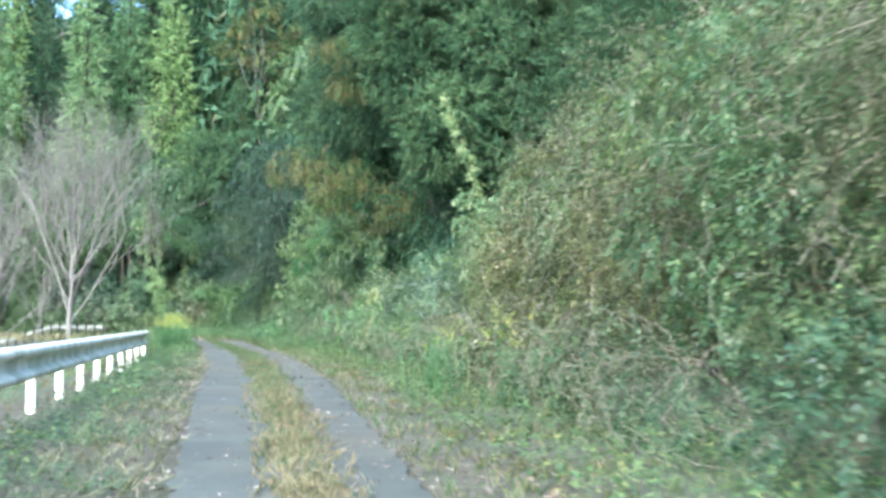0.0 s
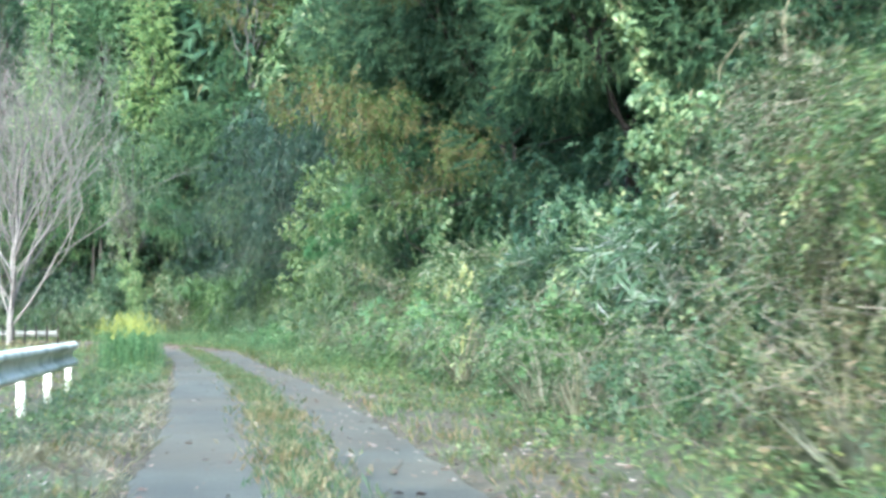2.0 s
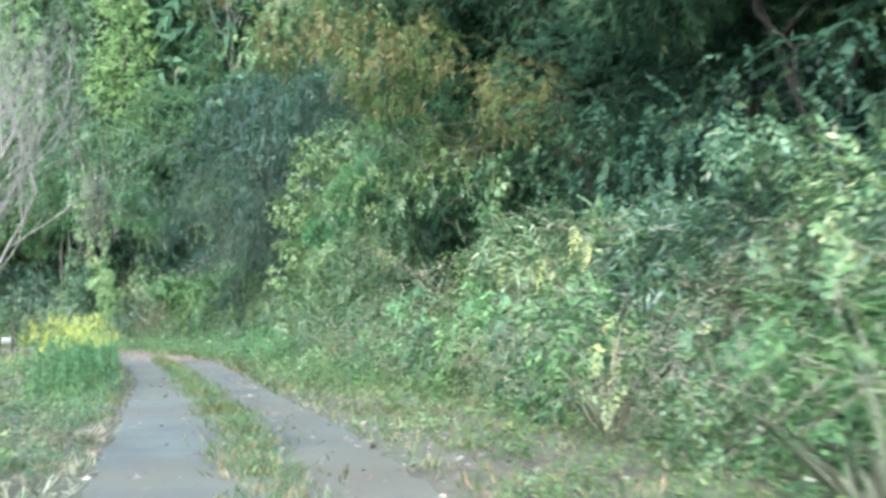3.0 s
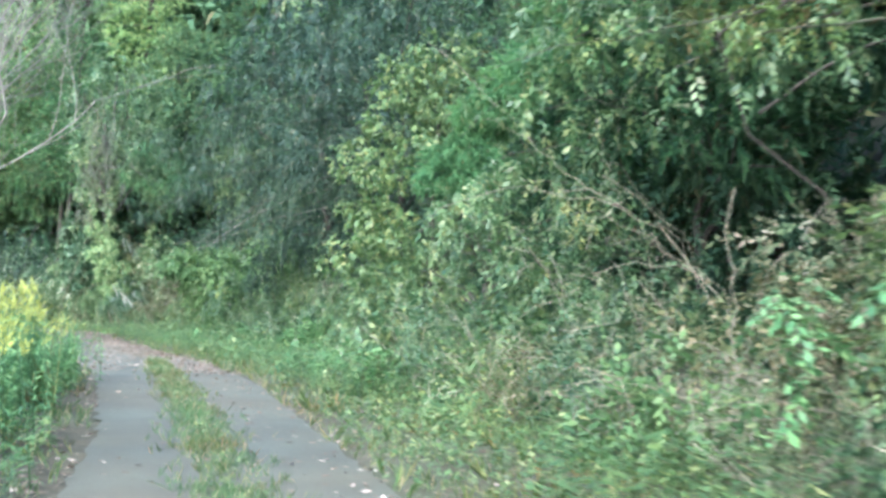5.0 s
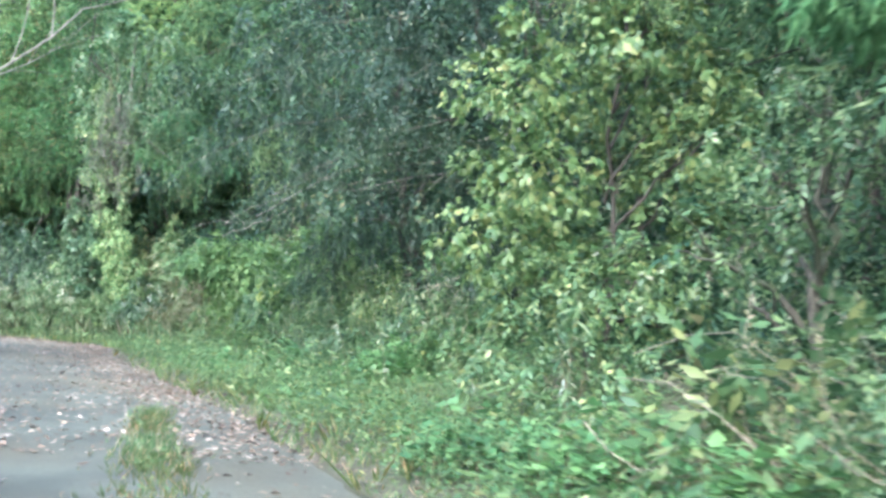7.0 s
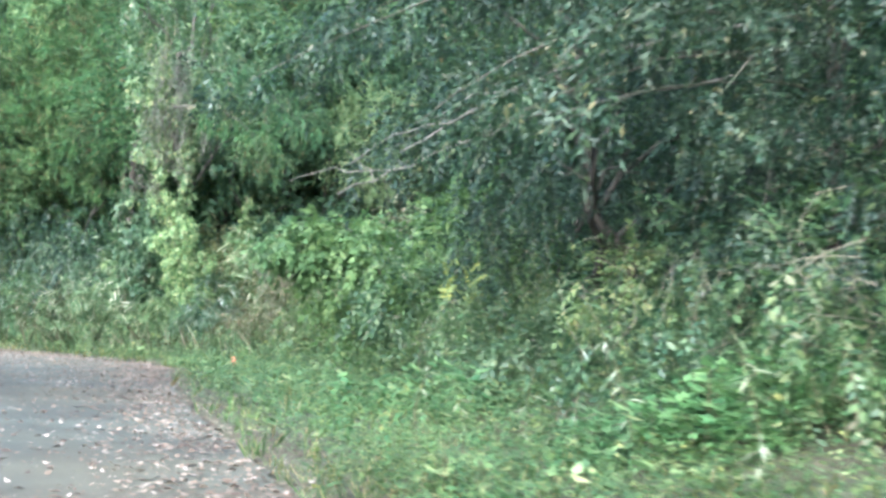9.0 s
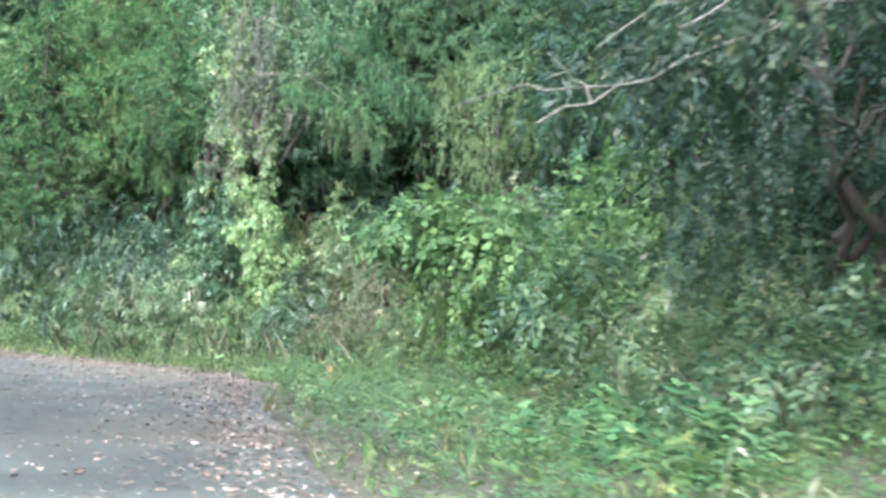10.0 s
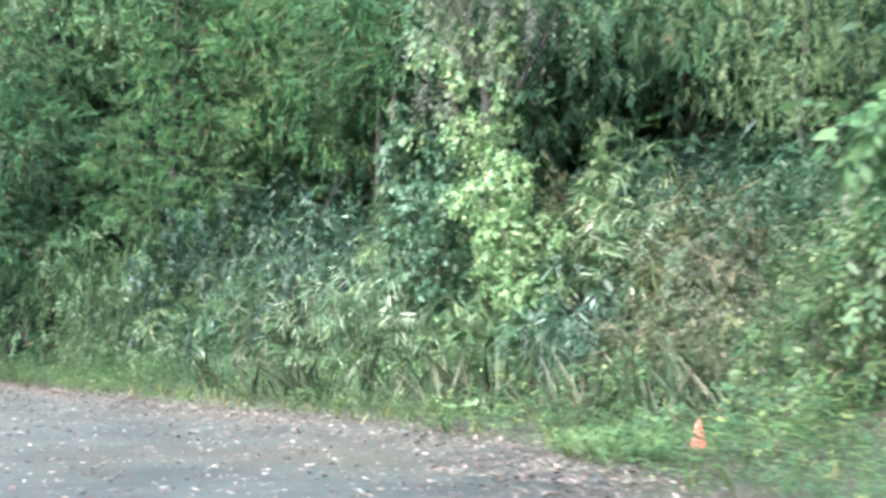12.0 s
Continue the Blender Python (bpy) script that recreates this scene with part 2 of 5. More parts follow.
def part(name, bm, material, parent=None, label=""):
    me = bpy.data.meshes.new(name)
    bm.to_mesh(me)
    bm.free()
    me.materials.append(material)
    ob = new(name, me)
    if parent:
        ob.parent = parent
    return tagged(ob, label)


def joined(pieces):
    """Corners and faces of several arrays, as one."""
    vs, fs, k = [], [], 0
    for v, f in pieces:
        vs.append(v)
        fs.append(np.asarray(f) + k)
        k += len(v)
    return np.concatenate(vs), np.concatenate(fs)


def tube(points, radii, sides=6):
    """A tapered limb along points, as quads."""
    p = np.asarray(points, float)
    n = len(p)
    d = np.gradient(p, axis=0)
    d /= np.linalg.norm(d, axis=1)[:, None] + 1e-9
    ref = np.where(np.abs(d[:, 2:3]) > 0.9, [[1.0, 0, 0]], [[0, 0, 1.0]])
    u = np.cross(d, ref)
    u /= np.linalg.norm(u, axis=1)[:, None]
    w = np.cross(d, u)
    a = np.linspace(0, 2 * np.pi, sides, endpoint=False)
    ring = p[:, None] + np.asarray(radii)[:, None, None] * (np.cos(a)[None, :, None] * u[:, None] + np.sin(a)[None, :, None] * w[:, None])
    i, j = np.meshgrid(np.arange(n - 1), np.arange(sides), indexing="ij")
    a0, a1 = i * sides + j, i * sides + (j + 1) % sides
    return ring.reshape(-1, 3), np.stack([a0, a1, a1 + sides, a0 + sides], -1).reshape(-1, 4)


# ---- leaf sprays: small twigs of leaves along +x, z up ----
def blade(root, tip, width, up, sag=0.0, full=False):
    """One folded leaf of four corners, or of six round a midrib."""
    root, tip, up = (np.asarray(v, float) for v in (root, tip, up))
    d = tip - root
    side = np.cross(d, up)
    side = side / (np.linalg.norm(side) + 1e-9) * width / 2
    if full:
        low, high = root + d * 0.3 + up * (sag + width * 0.1), root + d * 0.68 + up * (sag + width * 0.06)
        drop = up * width * 0.25
        return np.array([root, low + side - drop, high + side * 0.8 - drop, tip - up * width * 0.15, high - side * 0.8 - drop, low - side - drop, (low + high) / 2]), np.array([[0, 1, 6], [1, 2, 6], [2, 3, 6], [3, 4, 6], [4, 5, 6], [5, 0, 6]])
    mid = root + d * 0.45 + up * (sag + width * 0.18)
    return np.array([root, mid + side - up * width * 0.3, tip, mid - side - up * width * 0.3]), np.array([[0, 1, 2], [0, 2, 3]])


def needle(root, tip, width, up):
    """A narrow leaf of three corners, widest at its root."""
    root, tip = np.asarray(root, float), np.asarray(tip, float)
    side = np.cross(tip - root, up)
    side = side / (np.linalg.norm(side) + 1e-9) * width / 2
    return np.array([root - side, root + side, tip]), np.array([[0, 1, 2]])


def spray_broad(rng, n=9, length=0.42, leaf=0.11, width=0.5, droop=0.15, shape=blade):
    out = []
    for i in range(n):
        u = (i + 0.4) / n
        root = np.array([length * u, 0, -droop * u * u])
        side = 1 if i % 2 else -1
        ang = rng.uniform(0.5, 1.2) * side if i < n - 1 else rng.uniform(-0.3, 0.3)
        ll = leaf * rng.uniform(0.7, 1.25)
        way = np.array([math.cos(ang), math.sin(ang), rng.uniform(-0.7, 0.15)])
        up = np.array([rng.uniform(-0.5, 0.5), rng.uniform(-0.5, 0.5), 1.0])
        out.append(shape(root, root + way * ll, ll * width, up / np.linalg.norm(up)))
    return joined(out)


def spray_sasa(rng, n=8, leaf=0.24, width=0.14):
    out = []
    for i in range(n):
        root = np.array([0.22 * i / n, 0, 0.0])
        ang = rng.uniform(-1.3, 1.3)
        ll = leaf * rng.uniform(0.6, 1.2)
        way = np.array([math.cos(ang), math.sin(ang), rng.uniform(-0.9, 0.35)])
        up = np.array([rng.uniform(-0.6, 0.6), rng.uniform(-0.6, 0.6), 1.0])
        out.append(blade(root, root + way * ll, ll * width, up / np.linalg.norm(up), 0.02))
    return joined(out)


def spray_cedar(rng, n=9, length=0.5, leaf=0.24):
    out = []
    for i in range(n):
        u = i / n
        root = np.array([length * u, 0, -0.12 * u])
        ang = rng.uniform(0.2, 0.9) * (1 if i % 2 else -1)
        way = np.array([math.cos(ang), math.sin(ang), rng.uniform(-0.8, 0.3)])
        up = np.array([rng.uniform(-0.8, 0.8), rng.uniform(-0.8, 0.8), 0.8])
        out.append(needle(root, root + way * leaf * rng.uniform(0.6, 1.2), leaf * 0.3, up / np.linalg.norm(up)))
    return joined(out)


def spray_feather(rng, n=13, length=0.55, leaf=0.2):
    """A drooping plume of fine needles."""
    out = []
    for i in range(n):
        u = i / n
        root = np.array([length * u, 0, -0.3 * u * u])
        ang = rng.uniform(0.15, 1.0) * (1 if i % 2 else -1)
        way = np.array([math.cos(ang), math.sin(ang), rng.uniform(-1.1, 0.1)])
        up = np.array([rng.uniform(-0.8, 0.8), rng.uniform(-0.8, 0.8), 0.8])
        out.append(needle(root, root + way * leaf * rng.uniform(0.6, 1.2), leaf * 0.2, up / np.linalg.norm(up)))
    return joined(out)


def spray_puff(rng, n=12, length=0.34, leaf=0.19):
    """A rounded tuft of needles that spread all round the twig."""
    out = []
    for i in range(n):
        u = i / n
        root = np.array([length * u, 0, -0.04 * u])
        a, ang = rng.uniform(0, 2 * math.pi), rng.uniform(0.3, 1.15) * (1 - 0.5 * u)
        way = np.array([math.cos(ang), math.sin(ang) * math.cos(a), math.sin(ang) * math.sin(a)])
        up = rng.normal(0, 1, 3)
        out.append(needle(root, root + way * leaf * rng.uniform(0.7, 1.2), leaf * 0.26, up / np.linalg.norm(up)))
    return joined(out)


def spray_vine(rng, n=7, leaf=0.13, full=True):
    out = []
    for i in range(n):
        root = np.array([0.32 * i / n, rng.uniform(-0.08, 0.08), rng.uniform(-0.06, 0.06)])
        ang = rng.uniform(-1.4, 1.4)
        ll = leaf * rng.uniform(0.6, 1.3)
        way = np.array([math.cos(ang), math.sin(ang), rng.uniform(-1.0, 0.0)])
        up = np.array([rng.uniform(-0.4, 0.9), rng.uniform(-0.5, 0.5), 0.8])
        out.append(blade(root, root + way * ll, ll * 0.85, up / np.linalg.norm(up), 0.0, full))
    return joined(out)


def spray_grass(rng, n=5, height=0.3, width=0.012):
    out = []
    for i in range(n):
        a, lean = rng.uniform(0, 2 * math.pi), rng.uniform(0.1, 0.6)
        h = height * rng.uniform(0.5, 1.2)
        root = np.array([rng.normal(0, 0.03), rng.normal(0, 0.03), 0])
        tip = root + np.array([math.cos(a) * lean * h, math.sin(a) * lean * h, h])
        up = np.array([math.cos(a), math.sin(a), 0.0])
        v, f = blade(root, tip, width * rng.uniform(0.7, 1.4), up, -h * 0.08)
        out.append((v, f))
    return joined(out)


def spray_herb(rng, n=8, height=0.35, leaf=0.09, width=0.5, full=False):
    out = []
    for i in range(n):
        z = height * rng.uniform(0.15, 1.0)
        a = rng.uniform(0, 2 * math.pi)
        ll = leaf * rng.uniform(0.6, 1.3)
        way = np.array([math.cos(a), math.sin(a), rng.uniform(-0.4, 0.5)])
        root = np.array([rng.normal(0, 0.03), rng.normal(0, 0.03), z])
        up = np.array([rng.uniform(-0.3, 0.3), rng.uniform(-0.3, 0.3), 1.0])
        out.append(blade(root, root + way * ll, ll * width, up, 0.0, full))
    return joined(out)


def kinds(make, count=4, **kw):
    return [make(np.random.default_rng(40 + i), **kw) for i in range(count)]


SPRAY = {
    "broad": kinds(spray_broad), "small": kinds(spray_broad, leaf=0.075, length=0.36, n=11), "large": kinds(spray_broad, leaf=0.17, length=0.55, width=0.55, n=8),
    "sasa": kinds(spray_sasa), "cedar": kinds(spray_cedar), "vine": kinds(spray_vine, full=False), "vinefull": kinds(spray_vine, leaf=0.12),
    "grass": kinds(spray_grass), "stalk": kinds(spray_grass, height=0.8, width=0.008, n=5), "tall": kinds(spray_grass, height=0.7, width=0.016, n=8), "herb": kinds(spray_herb), "bigherb": kinds(spray_herb, height=0.55, leaf=0.17, width=0.65, n=7, full=True),
    "plume": [blade((0, 0, 0), (0.26, 0, -0.03 * k), 0.012, (0, 0, 1.0)) for k in range(4)],
    "stalkleaf": [blade((0, 0, 0), (0.2, 0.02 * k, -0.05), 0.035, (0, 0, 1.0), 0.02) for k in range(4)],
    "feather": kinds(spray_feather), "puff": kinds(spray_puff), "puffshort": kinds(spray_puff, n=9, length=0.26, leaf=0.22), "midherb": kinds(spray_herb, height=0.5, leaf=0.1, width=0.6, n=13), "herbfine": kinds(spray_herb, n=12, height=0.42, leaf=0.06, width=0.5), "fine": kinds(spray_broad, leaf=0.06, length=0.4, n=12, width=0.45),
    "hang": kinds(spray_broad, leaf=0.12, length=0.6, droop=0.35, width=0.32, n=10),
    "broadfar": kinds(spray_broad, shape=needle, width=0.6), "smallfar": kinds(spray_broad, leaf=0.075, length=0.36, n=11, width=0.6, shape=needle),
    "far": kinds(spray_broad, leaf=0.17, length=0.55, n=12, shape=needle), "farcedar": kinds(spray_cedar, length=0.8, leaf=0.42, n=6),
}


def strew(spray, places, ways, scales, rng):
    """The spray at each place, its twig along the way given, turned by chance about it."""
    places, ways, scales = np.asarray(places, float), np.asarray(ways, float), np.asarray(scales, float)
    ways = ways / (np.linalg.norm(ways, axis=1)[:, None] + 1e-9)
    up = np.tile([0.0, 0.0, 1.0], (len(ways), 1)) + rng.normal(0, 0.25, (len(ways), 3))
    side = np.cross(up, ways)
    side /= np.linalg.norm(side, axis=1)[:, None] + 1e-9
    up = np.cross(ways, side)
    rot = np.stack([ways, side, up], -1)
    pick = rng.integers(0, len(SPRAY[spray]), len(places))
    out = []
    for k, (v, f) in enumerate(SPRAY[spray]):
        i = np.nonzero(pick == k)[0]
        if len(i):
            w = np.einsum("nij,vj->nvi", rot[i], v) * scales[i, None, None] + places[i, None]
            out.append((w.reshape(-1, 3), (f[None] + (np.arange(len(i)) * len(v))[:, None, None]).reshape(-1, 3)))
    return joined(out)


def strew_up(spray, places, scales, rng, lean=0.12):
    """The same for what stands upright on the ground."""
    a = rng.uniform(0, 2 * np.pi, len(places))
    c, s = np.cos(a), np.sin(a)
    z = np.zeros_like(a)
    up = np.stack([rng.normal(0, lean, len(a)), rng.normal(0, lean, len(a)), z + 1], -1)
    rot = np.stack([np.stack([c, s, z], -1), np.stack([-s, c, z], -1), up], -1)
    pick = rng.integers(0, len(SPRAY[spray]), len(places))
    out = []
    for k, (v, f) in enumerate(SPRAY[spray]):
        i = np.nonzero(pick == k)[0]
        if len(i):
            w = np.einsum("nij,vj->nvi", rot[i], v) * np.asarray(scales)[i, None, None] + np.asarray(places)[i, None]
            out.append((w.reshape(-1, 3), (f[None] + (np.arange(len(i)) * len(v))[:, None, None]).reshape(-1, 3)))
    return joined(out)


def shell(lobes, density, rng, depth=0.35):
    """Points on and just inside the skin of a heap of ellipsoids, with their outward ways. Lobes: centre and radii."""
    ps, ns = [], []
    for c, r in lobes:
        c, r = np.asarray(c, float), np.asarray(r, float)
        area = 4 * math.pi * ((r[0] * r[1]) ** 1.6 / 3 + (r[0] * r[2]) ** 1.6 / 3 + (r[1] * r[2]) ** 1.6 / 3) ** (1 / 1.6)
        n = max(4, int(area * density))
        d = rng.normal(0, 1, (n, 3))
        d /= np.linalg.norm(d, axis=1)[:, None]
        k = 1 - depth * rng.random(n) ** 1.8 + rng.normal(0, 0.05, n)
        p = c + d * r * k[:, None]
        out = d / r
        out /= np.linalg.norm(out, axis=1)[:, None]
        keep = np.ones(n, bool)
        for c2, r2 in lobes:
            if c2 is not c:
                keep &= (((p - np.asarray(c2)) / np.asarray(r2)) ** 2).sum(1) > 0.35
        ps.append(p[keep])
        ns.append(out[keep])
    return np.concatenate(ps), np.concatenate(ns)


# ---- the lie of the land ----
RIGHT_EDGE = np.array([(1.3, -60), (1.4, 0), (1.5, 10), (1.85, 22), (1.85, 31), (1.65, 40), (1.0, 50), (0.3, 60.5), (-0.5, 66.5), (-2.3, 76), (-3.3, 81), (-4.5, 88), (-5.4, 95), (-6.2, 98.6), (-8.1, 101.3), (-12.4, 106), (-22, 117), (-48, 147)], float)
LEFT_EDGE = np.array([(-0.5, -60), (-0.5, 0), (-0.5, 10), (-0.7, 22), (-0.7, 31), (-1.0, 40), (-1.45, 52), (-2.4, 61), (-3.6, 67), (-6.6, 76), (-8.5, 82), (-10.5, 89), (-12.5, 95), (-14, 98.5), (-16.2, 102), (-20, 106.5), (-29, 117), (-55, 147)], float)


def edge_distance(px, py, line):
    """Signed distance to a line, positive to its right."""
    best = np.full(px.shape, 1e9)
    sign = np.zeros(px.shape)
    for (x0, y0), (x1, y1) in zip(line[:-1], line[1:]):
        dx, dy = x1 - x0, y1 - y0
        u = np.clip(((px - x0) * dx + (py - y0) * dy) / (dx * dx + dy * dy), 0, 1)
        ex, ey = px - x0 - u * dx, py - y0 - u * dy
        d = np.hypot(ex, ey)
        nearer = d < best
        best = np.where(nearer, d, best)
        sign = np.where(nearer, np.sign(dy * ex - dx * ey), sign)
    return best * np.where(sign == 0, 1, sign)


def road_z(y):
    return np.interp(y, [-20, 10, 17, 25, 40, 50, 60, 95, 110, 150], [0, 0, 0.06, 0.15, 0.25, 0.3, 0.46, 0.45, 0.4, 0.4])


def wave(x, y, s, seed=0.0):
    return (np.sin(x * s + seed) * np.cos(y * s * 1.13 + seed * 2) + 0.6 * np.sin(x * s * 2.3 + y * s * 1.7 + seed) + 0.4 * np.cos(y * s * 3.1 - x * s * 2.6)) / 2


def ground_z(x, y):
    x, y = np.asarray(x, float), np.asarray(y, float)
    r, l = edge_distance(x, y, RIGHT_EDGE), -edge_distance(x, y, LEFT_EDGE)
    z = road_z(y)
    foot = np.interp(y, [0, 30, 45, 60, 75, 90, 100], [3.0, 3.2, 3.0, 2.6, 3.5, 5.0, 3.5])
    step = np.interp(y, [88, 102], [0.72, 0.25])
    z = z + np.clip(r - foot, 0, 9) * 0.28 + np.clip(r - foot - 7, 0, 8) * step + np.clip(r - foot - 15, 0, 62) * np.interp(y, [60, 110, 125], [0.72, 0.8, 1.0])
    z = z - np.clip(l - 3.2, 0, 4) * 0.35 + np.clip(l - 20, 0, 90) * 0.75 * np.interp(y, [40, 90], [0.3, 1])
    z = z - np.interp(y, [8, 43, 60, 75], [0.0, 0.26, 0.2, 0.0]) * np.clip((l - 0.3) / 2.0, 0, 1)
    off = np.clip(np.maximum(r, l) - 0.3, 0, 3) / 3
    z = z + wave(x, y, 0.9) * 0.07 * off + wave(x, y, 0.17, 1.3) * 0.5 * np.clip((np.maximum(r, l) - 8) / 12, 0, 1)
    inside = (r < 0.12) & (l < 0.12)
    return np.where(inside, z - 0.06, z)


def axis(lo, hi, fine_lo, fine_hi, step):
    a = [fine_lo]
    while a[-1] < fine_hi:
        a.append(a[-1] + step)
    g = step
    while a[-1] < hi:
        g *= 1.25
        a.append(a[-1] + g)
    g = step
    while a[0] > lo:
        g *= 1.25
        a.insert(0, a[0] - g)
    return np.array(a)


def grid_faces(n, m):
    i, j = np.meshgrid(np.arange(n - 1), np.arange(m - 1), indexing="ij")
    a = i * m + j
    return np.stack([a, a + m, a + m + 1, a + 1], -1).reshape(-1, 4)


gx, gy = axis(-1500, 1500, -17, 14, 0.4), axis(-1500, 1500, -8, 122, 0.5)
GX, GY = np.meshgrid(gx, gy, indexing="ij")
GZ = np.minimum(ground_z(GX, GY), 60)
part_np("ground", np.stack([GX, GY, GZ], -1).reshape(-1, 3), grid_faces(len(gx), len(gy)), MAT["soil"], None, smooth=True)
tagged(bpy.data.objects["ground"], "brown leafy soil with sparse grass, rising to wooded slopes", "ground", kind="structure")


def along(line, step):
    """Points at even steps along a line, and the same share along it."""
    seg = np.hypot(*np.diff(line, axis=0).T)
    s = np.concatenate([[0], np.cumsum(seg)])
    t = np.arange(0, s[-1], step)
    return np.stack([np.interp(t, s, line[:, 0]), np.interp(t, s, line[:, 1])], -1), t / s[-1]


def edges_at(step):
    """Both edges of the road at matching stations, smoothed."""
    key = np.arange(len(RIGHT_EDGE))
    u = np.concatenate([np.linspace(k, k + 1, max(2, int(np.hypot(*(RIGHT_EDGE[k + 1] - RIGHT_EDGE[k])) / step)), endpoint=False) for k in key[:-1]])
    out = []
    for line in (LEFT_EDGE, RIGHT_EDGE):
        p = np.stack([np.interp(u, key, line[:, k]) for k in (0, 1)], -1)
        for _ in range(12):
            p[1:-1] = (p[:-2] + 2 * p[1:-1] + p[2:]) / 4
        out.append(p)
    return out


def ribbon(left, right, cols, lift, ragged=0.0, rng=None):
    k = np.linspace(0, 1, cols)
    if ragged:
        left = left + rng.normal(0, ragged, (len(left), 1)) * np.array([[1, 0]])
        right = right + rng.normal(0, ragged, (len(right), 1)) * np.array([[1, 0]])
    p = left[:, None] * (1 - k[None, :, None]) + right[:, None] * k[None, :, None]
    z = road_z(p[..., 1]) + lift
    v = np.concatenate([p, z[..., None]], -1)
    return v.reshape(-1, 3), grid_faces(len(left), cols)[:, ::-1]


L_EDGE, R_EDGE = edges_at(0.3)
road_ob = part_np("road", *ribbon(L_EDGE, R_EDGE, 9, 0.0, 0.03, np.random.default_rng(1)), MAT["asphalt"], None, smooth=True)
tagged(road_ob, "narrow worn grey asphalt lane strewn with leaves", "road", kind="structure")


# ---- kinds of plants ----
def gz(x, y):
    return float(ground_z(np.array([x]), np.array([y]))[0])


def empty_thing(name, x, y, label, category, group="", z=None):
    ob = new(name)
    ob.empty_display_size = 0.3
    ob.location = (x, y, gz(x, y) - 0.05 if z is None else z)
    return tagged(ob, label, category, group)


def heap(radius, height, rng, count=7, low=0.12, squash=0.75):
    """Lobes that make up the uneven body of a bush, round (0, 0), from the ground up."""
    lobes = []
    for i in range(count):
        a = 2 * math.pi * i / count + rng.uniform(-0.5, 0.5)
        lv = rng.uniform(low, 0.85)
        out = radius * (1 - 0.55 * lv) * rng.uniform(0.45, 0.8)
        r = radius * rng.uniform(0.34, 0.6)
        lobes.append(((math.cos(a) * out, math.sin(a) * out, max(height * lv, r * 0.6)), (r, r, min(r * squash * rng.uniform(0.8, 1.3), height * 0.35))))
    lobes.append(((0, 0, height * 0.45), (radius * 0.6, radius * 0.6, height * 0.4)))
    lobes.append(((rng.uniform(-0.2, 0.2) * radius, 0, height * 0.78), (radius * 0.42, radius * 0.42, height * 0.24)))
    return lobes


def curve_limb(a, b, rng, wobble=0.1, sag=0.0, n=6):
    a, b = np.asarray(a, float), np.asarray(b, float)
    u = np.linspace(0, 1, n)[:, None]
    p = a + (b - a) * u
    p[1:-1] += rng.normal(0, wobble, (n - 2, 3))
    p[:, 2] += sag * (4 * u[:, 0] * (1 - u[:, 0]))
    return p


def stems_of(lobes, rng, count, thick, per=2):
    """Bent stems from the root into the lobes."""
    out = []
    for i in range(count):
        c, r = lobes[i % len(lobes)]
        tip = np.asarray(c) + rng.uniform(-0.9, 0.9, 3) * np.asarray(r)
        tip[2] = max(tip[2], 0.3)
        root = np.array([rng.normal(0, 0.15) + tip[0] * 0.3, rng.normal(0, 0.15) + tip[1] * 0.3, -0.1])
        p = curve_limb(root, tip, rng, 0.06 * np.linalg.norm(tip - root), 0.2)
        out.append(tube(p, np.linspace(thick, thick * 0.2, len(p)), 4))
    return out


def leafy(name, lobes, spray, mat, density, scale, parent, rng, droop=0.5, depth=0.4, label="", wild=0.5):
    p, n = shell(lobes, density, rng, depth)
    w = n * 0.8 + rng.normal(0, wild, n.shape) + np.array([0, 0, -droop])
    ob = part_np(name, *strew(spray, p, w, scale * rng.uniform(0.65, 1.35, len(p)), rng), MAT[mat], parent, label)
    return tagged(ob, kind="stuff")


def bush(x, y, radius, height, spray, mat, seed, density=14.0, scale=1.0, label="", group="", droop=0.5, name="bush", stems=9, second=None, count=7, tangle=0):
    rng = np.random.default_rng(seed)
    ob = empty_thing(name, x, y, label, "bush", group)
    lobes = heap(radius, height, rng, count)
    density, scale = density * 0.33, scale * 1.25
    for v, f in stems_of(lobes, rng, stems, 0.004 + 0.0018 * height):
        part_np("stem", v, f, MAT["stem"], ob)
    leafy("foliage", lobes, spray, mat, density, scale, ob, rng, droop)
    if second:
        sp2, mat2, share = second
        leafy("foliage_patch", lobes[::2], sp2, mat2, density * share, scale * 0.9, ob, rng, droop, 0.1)
    if tangle:
        p, n = shell(lobes, tangle / (4 * math.pi * radius * height), rng, 0.25)
        wires = []
        for q, w in zip(p, n):
            d = np.cross(w, rng.normal(0, 1, 3)) + np.array([0, 0, rng.uniform(-0.2, 0.8)])
            d /= np.linalg.norm(d)
            le = rng.uniform(0.5, 1.6)
            arc = [q + d * le * (u - 0.5) + w * (0.16 - (u - 0.5) ** 2) * le * 0.9 + rng.normal(0, 0.03, 3) for u in np.linspace(0, 1, 5)]
            wires.append(tube(arc, np.linspace(0.006, 0.002, 5), 3))
        if wires:
            tagged(part_np("dry_stem", *joined(wires), MAT["dry"], ob, "dry pale tangled stems"), kind="stuff")
    return ob


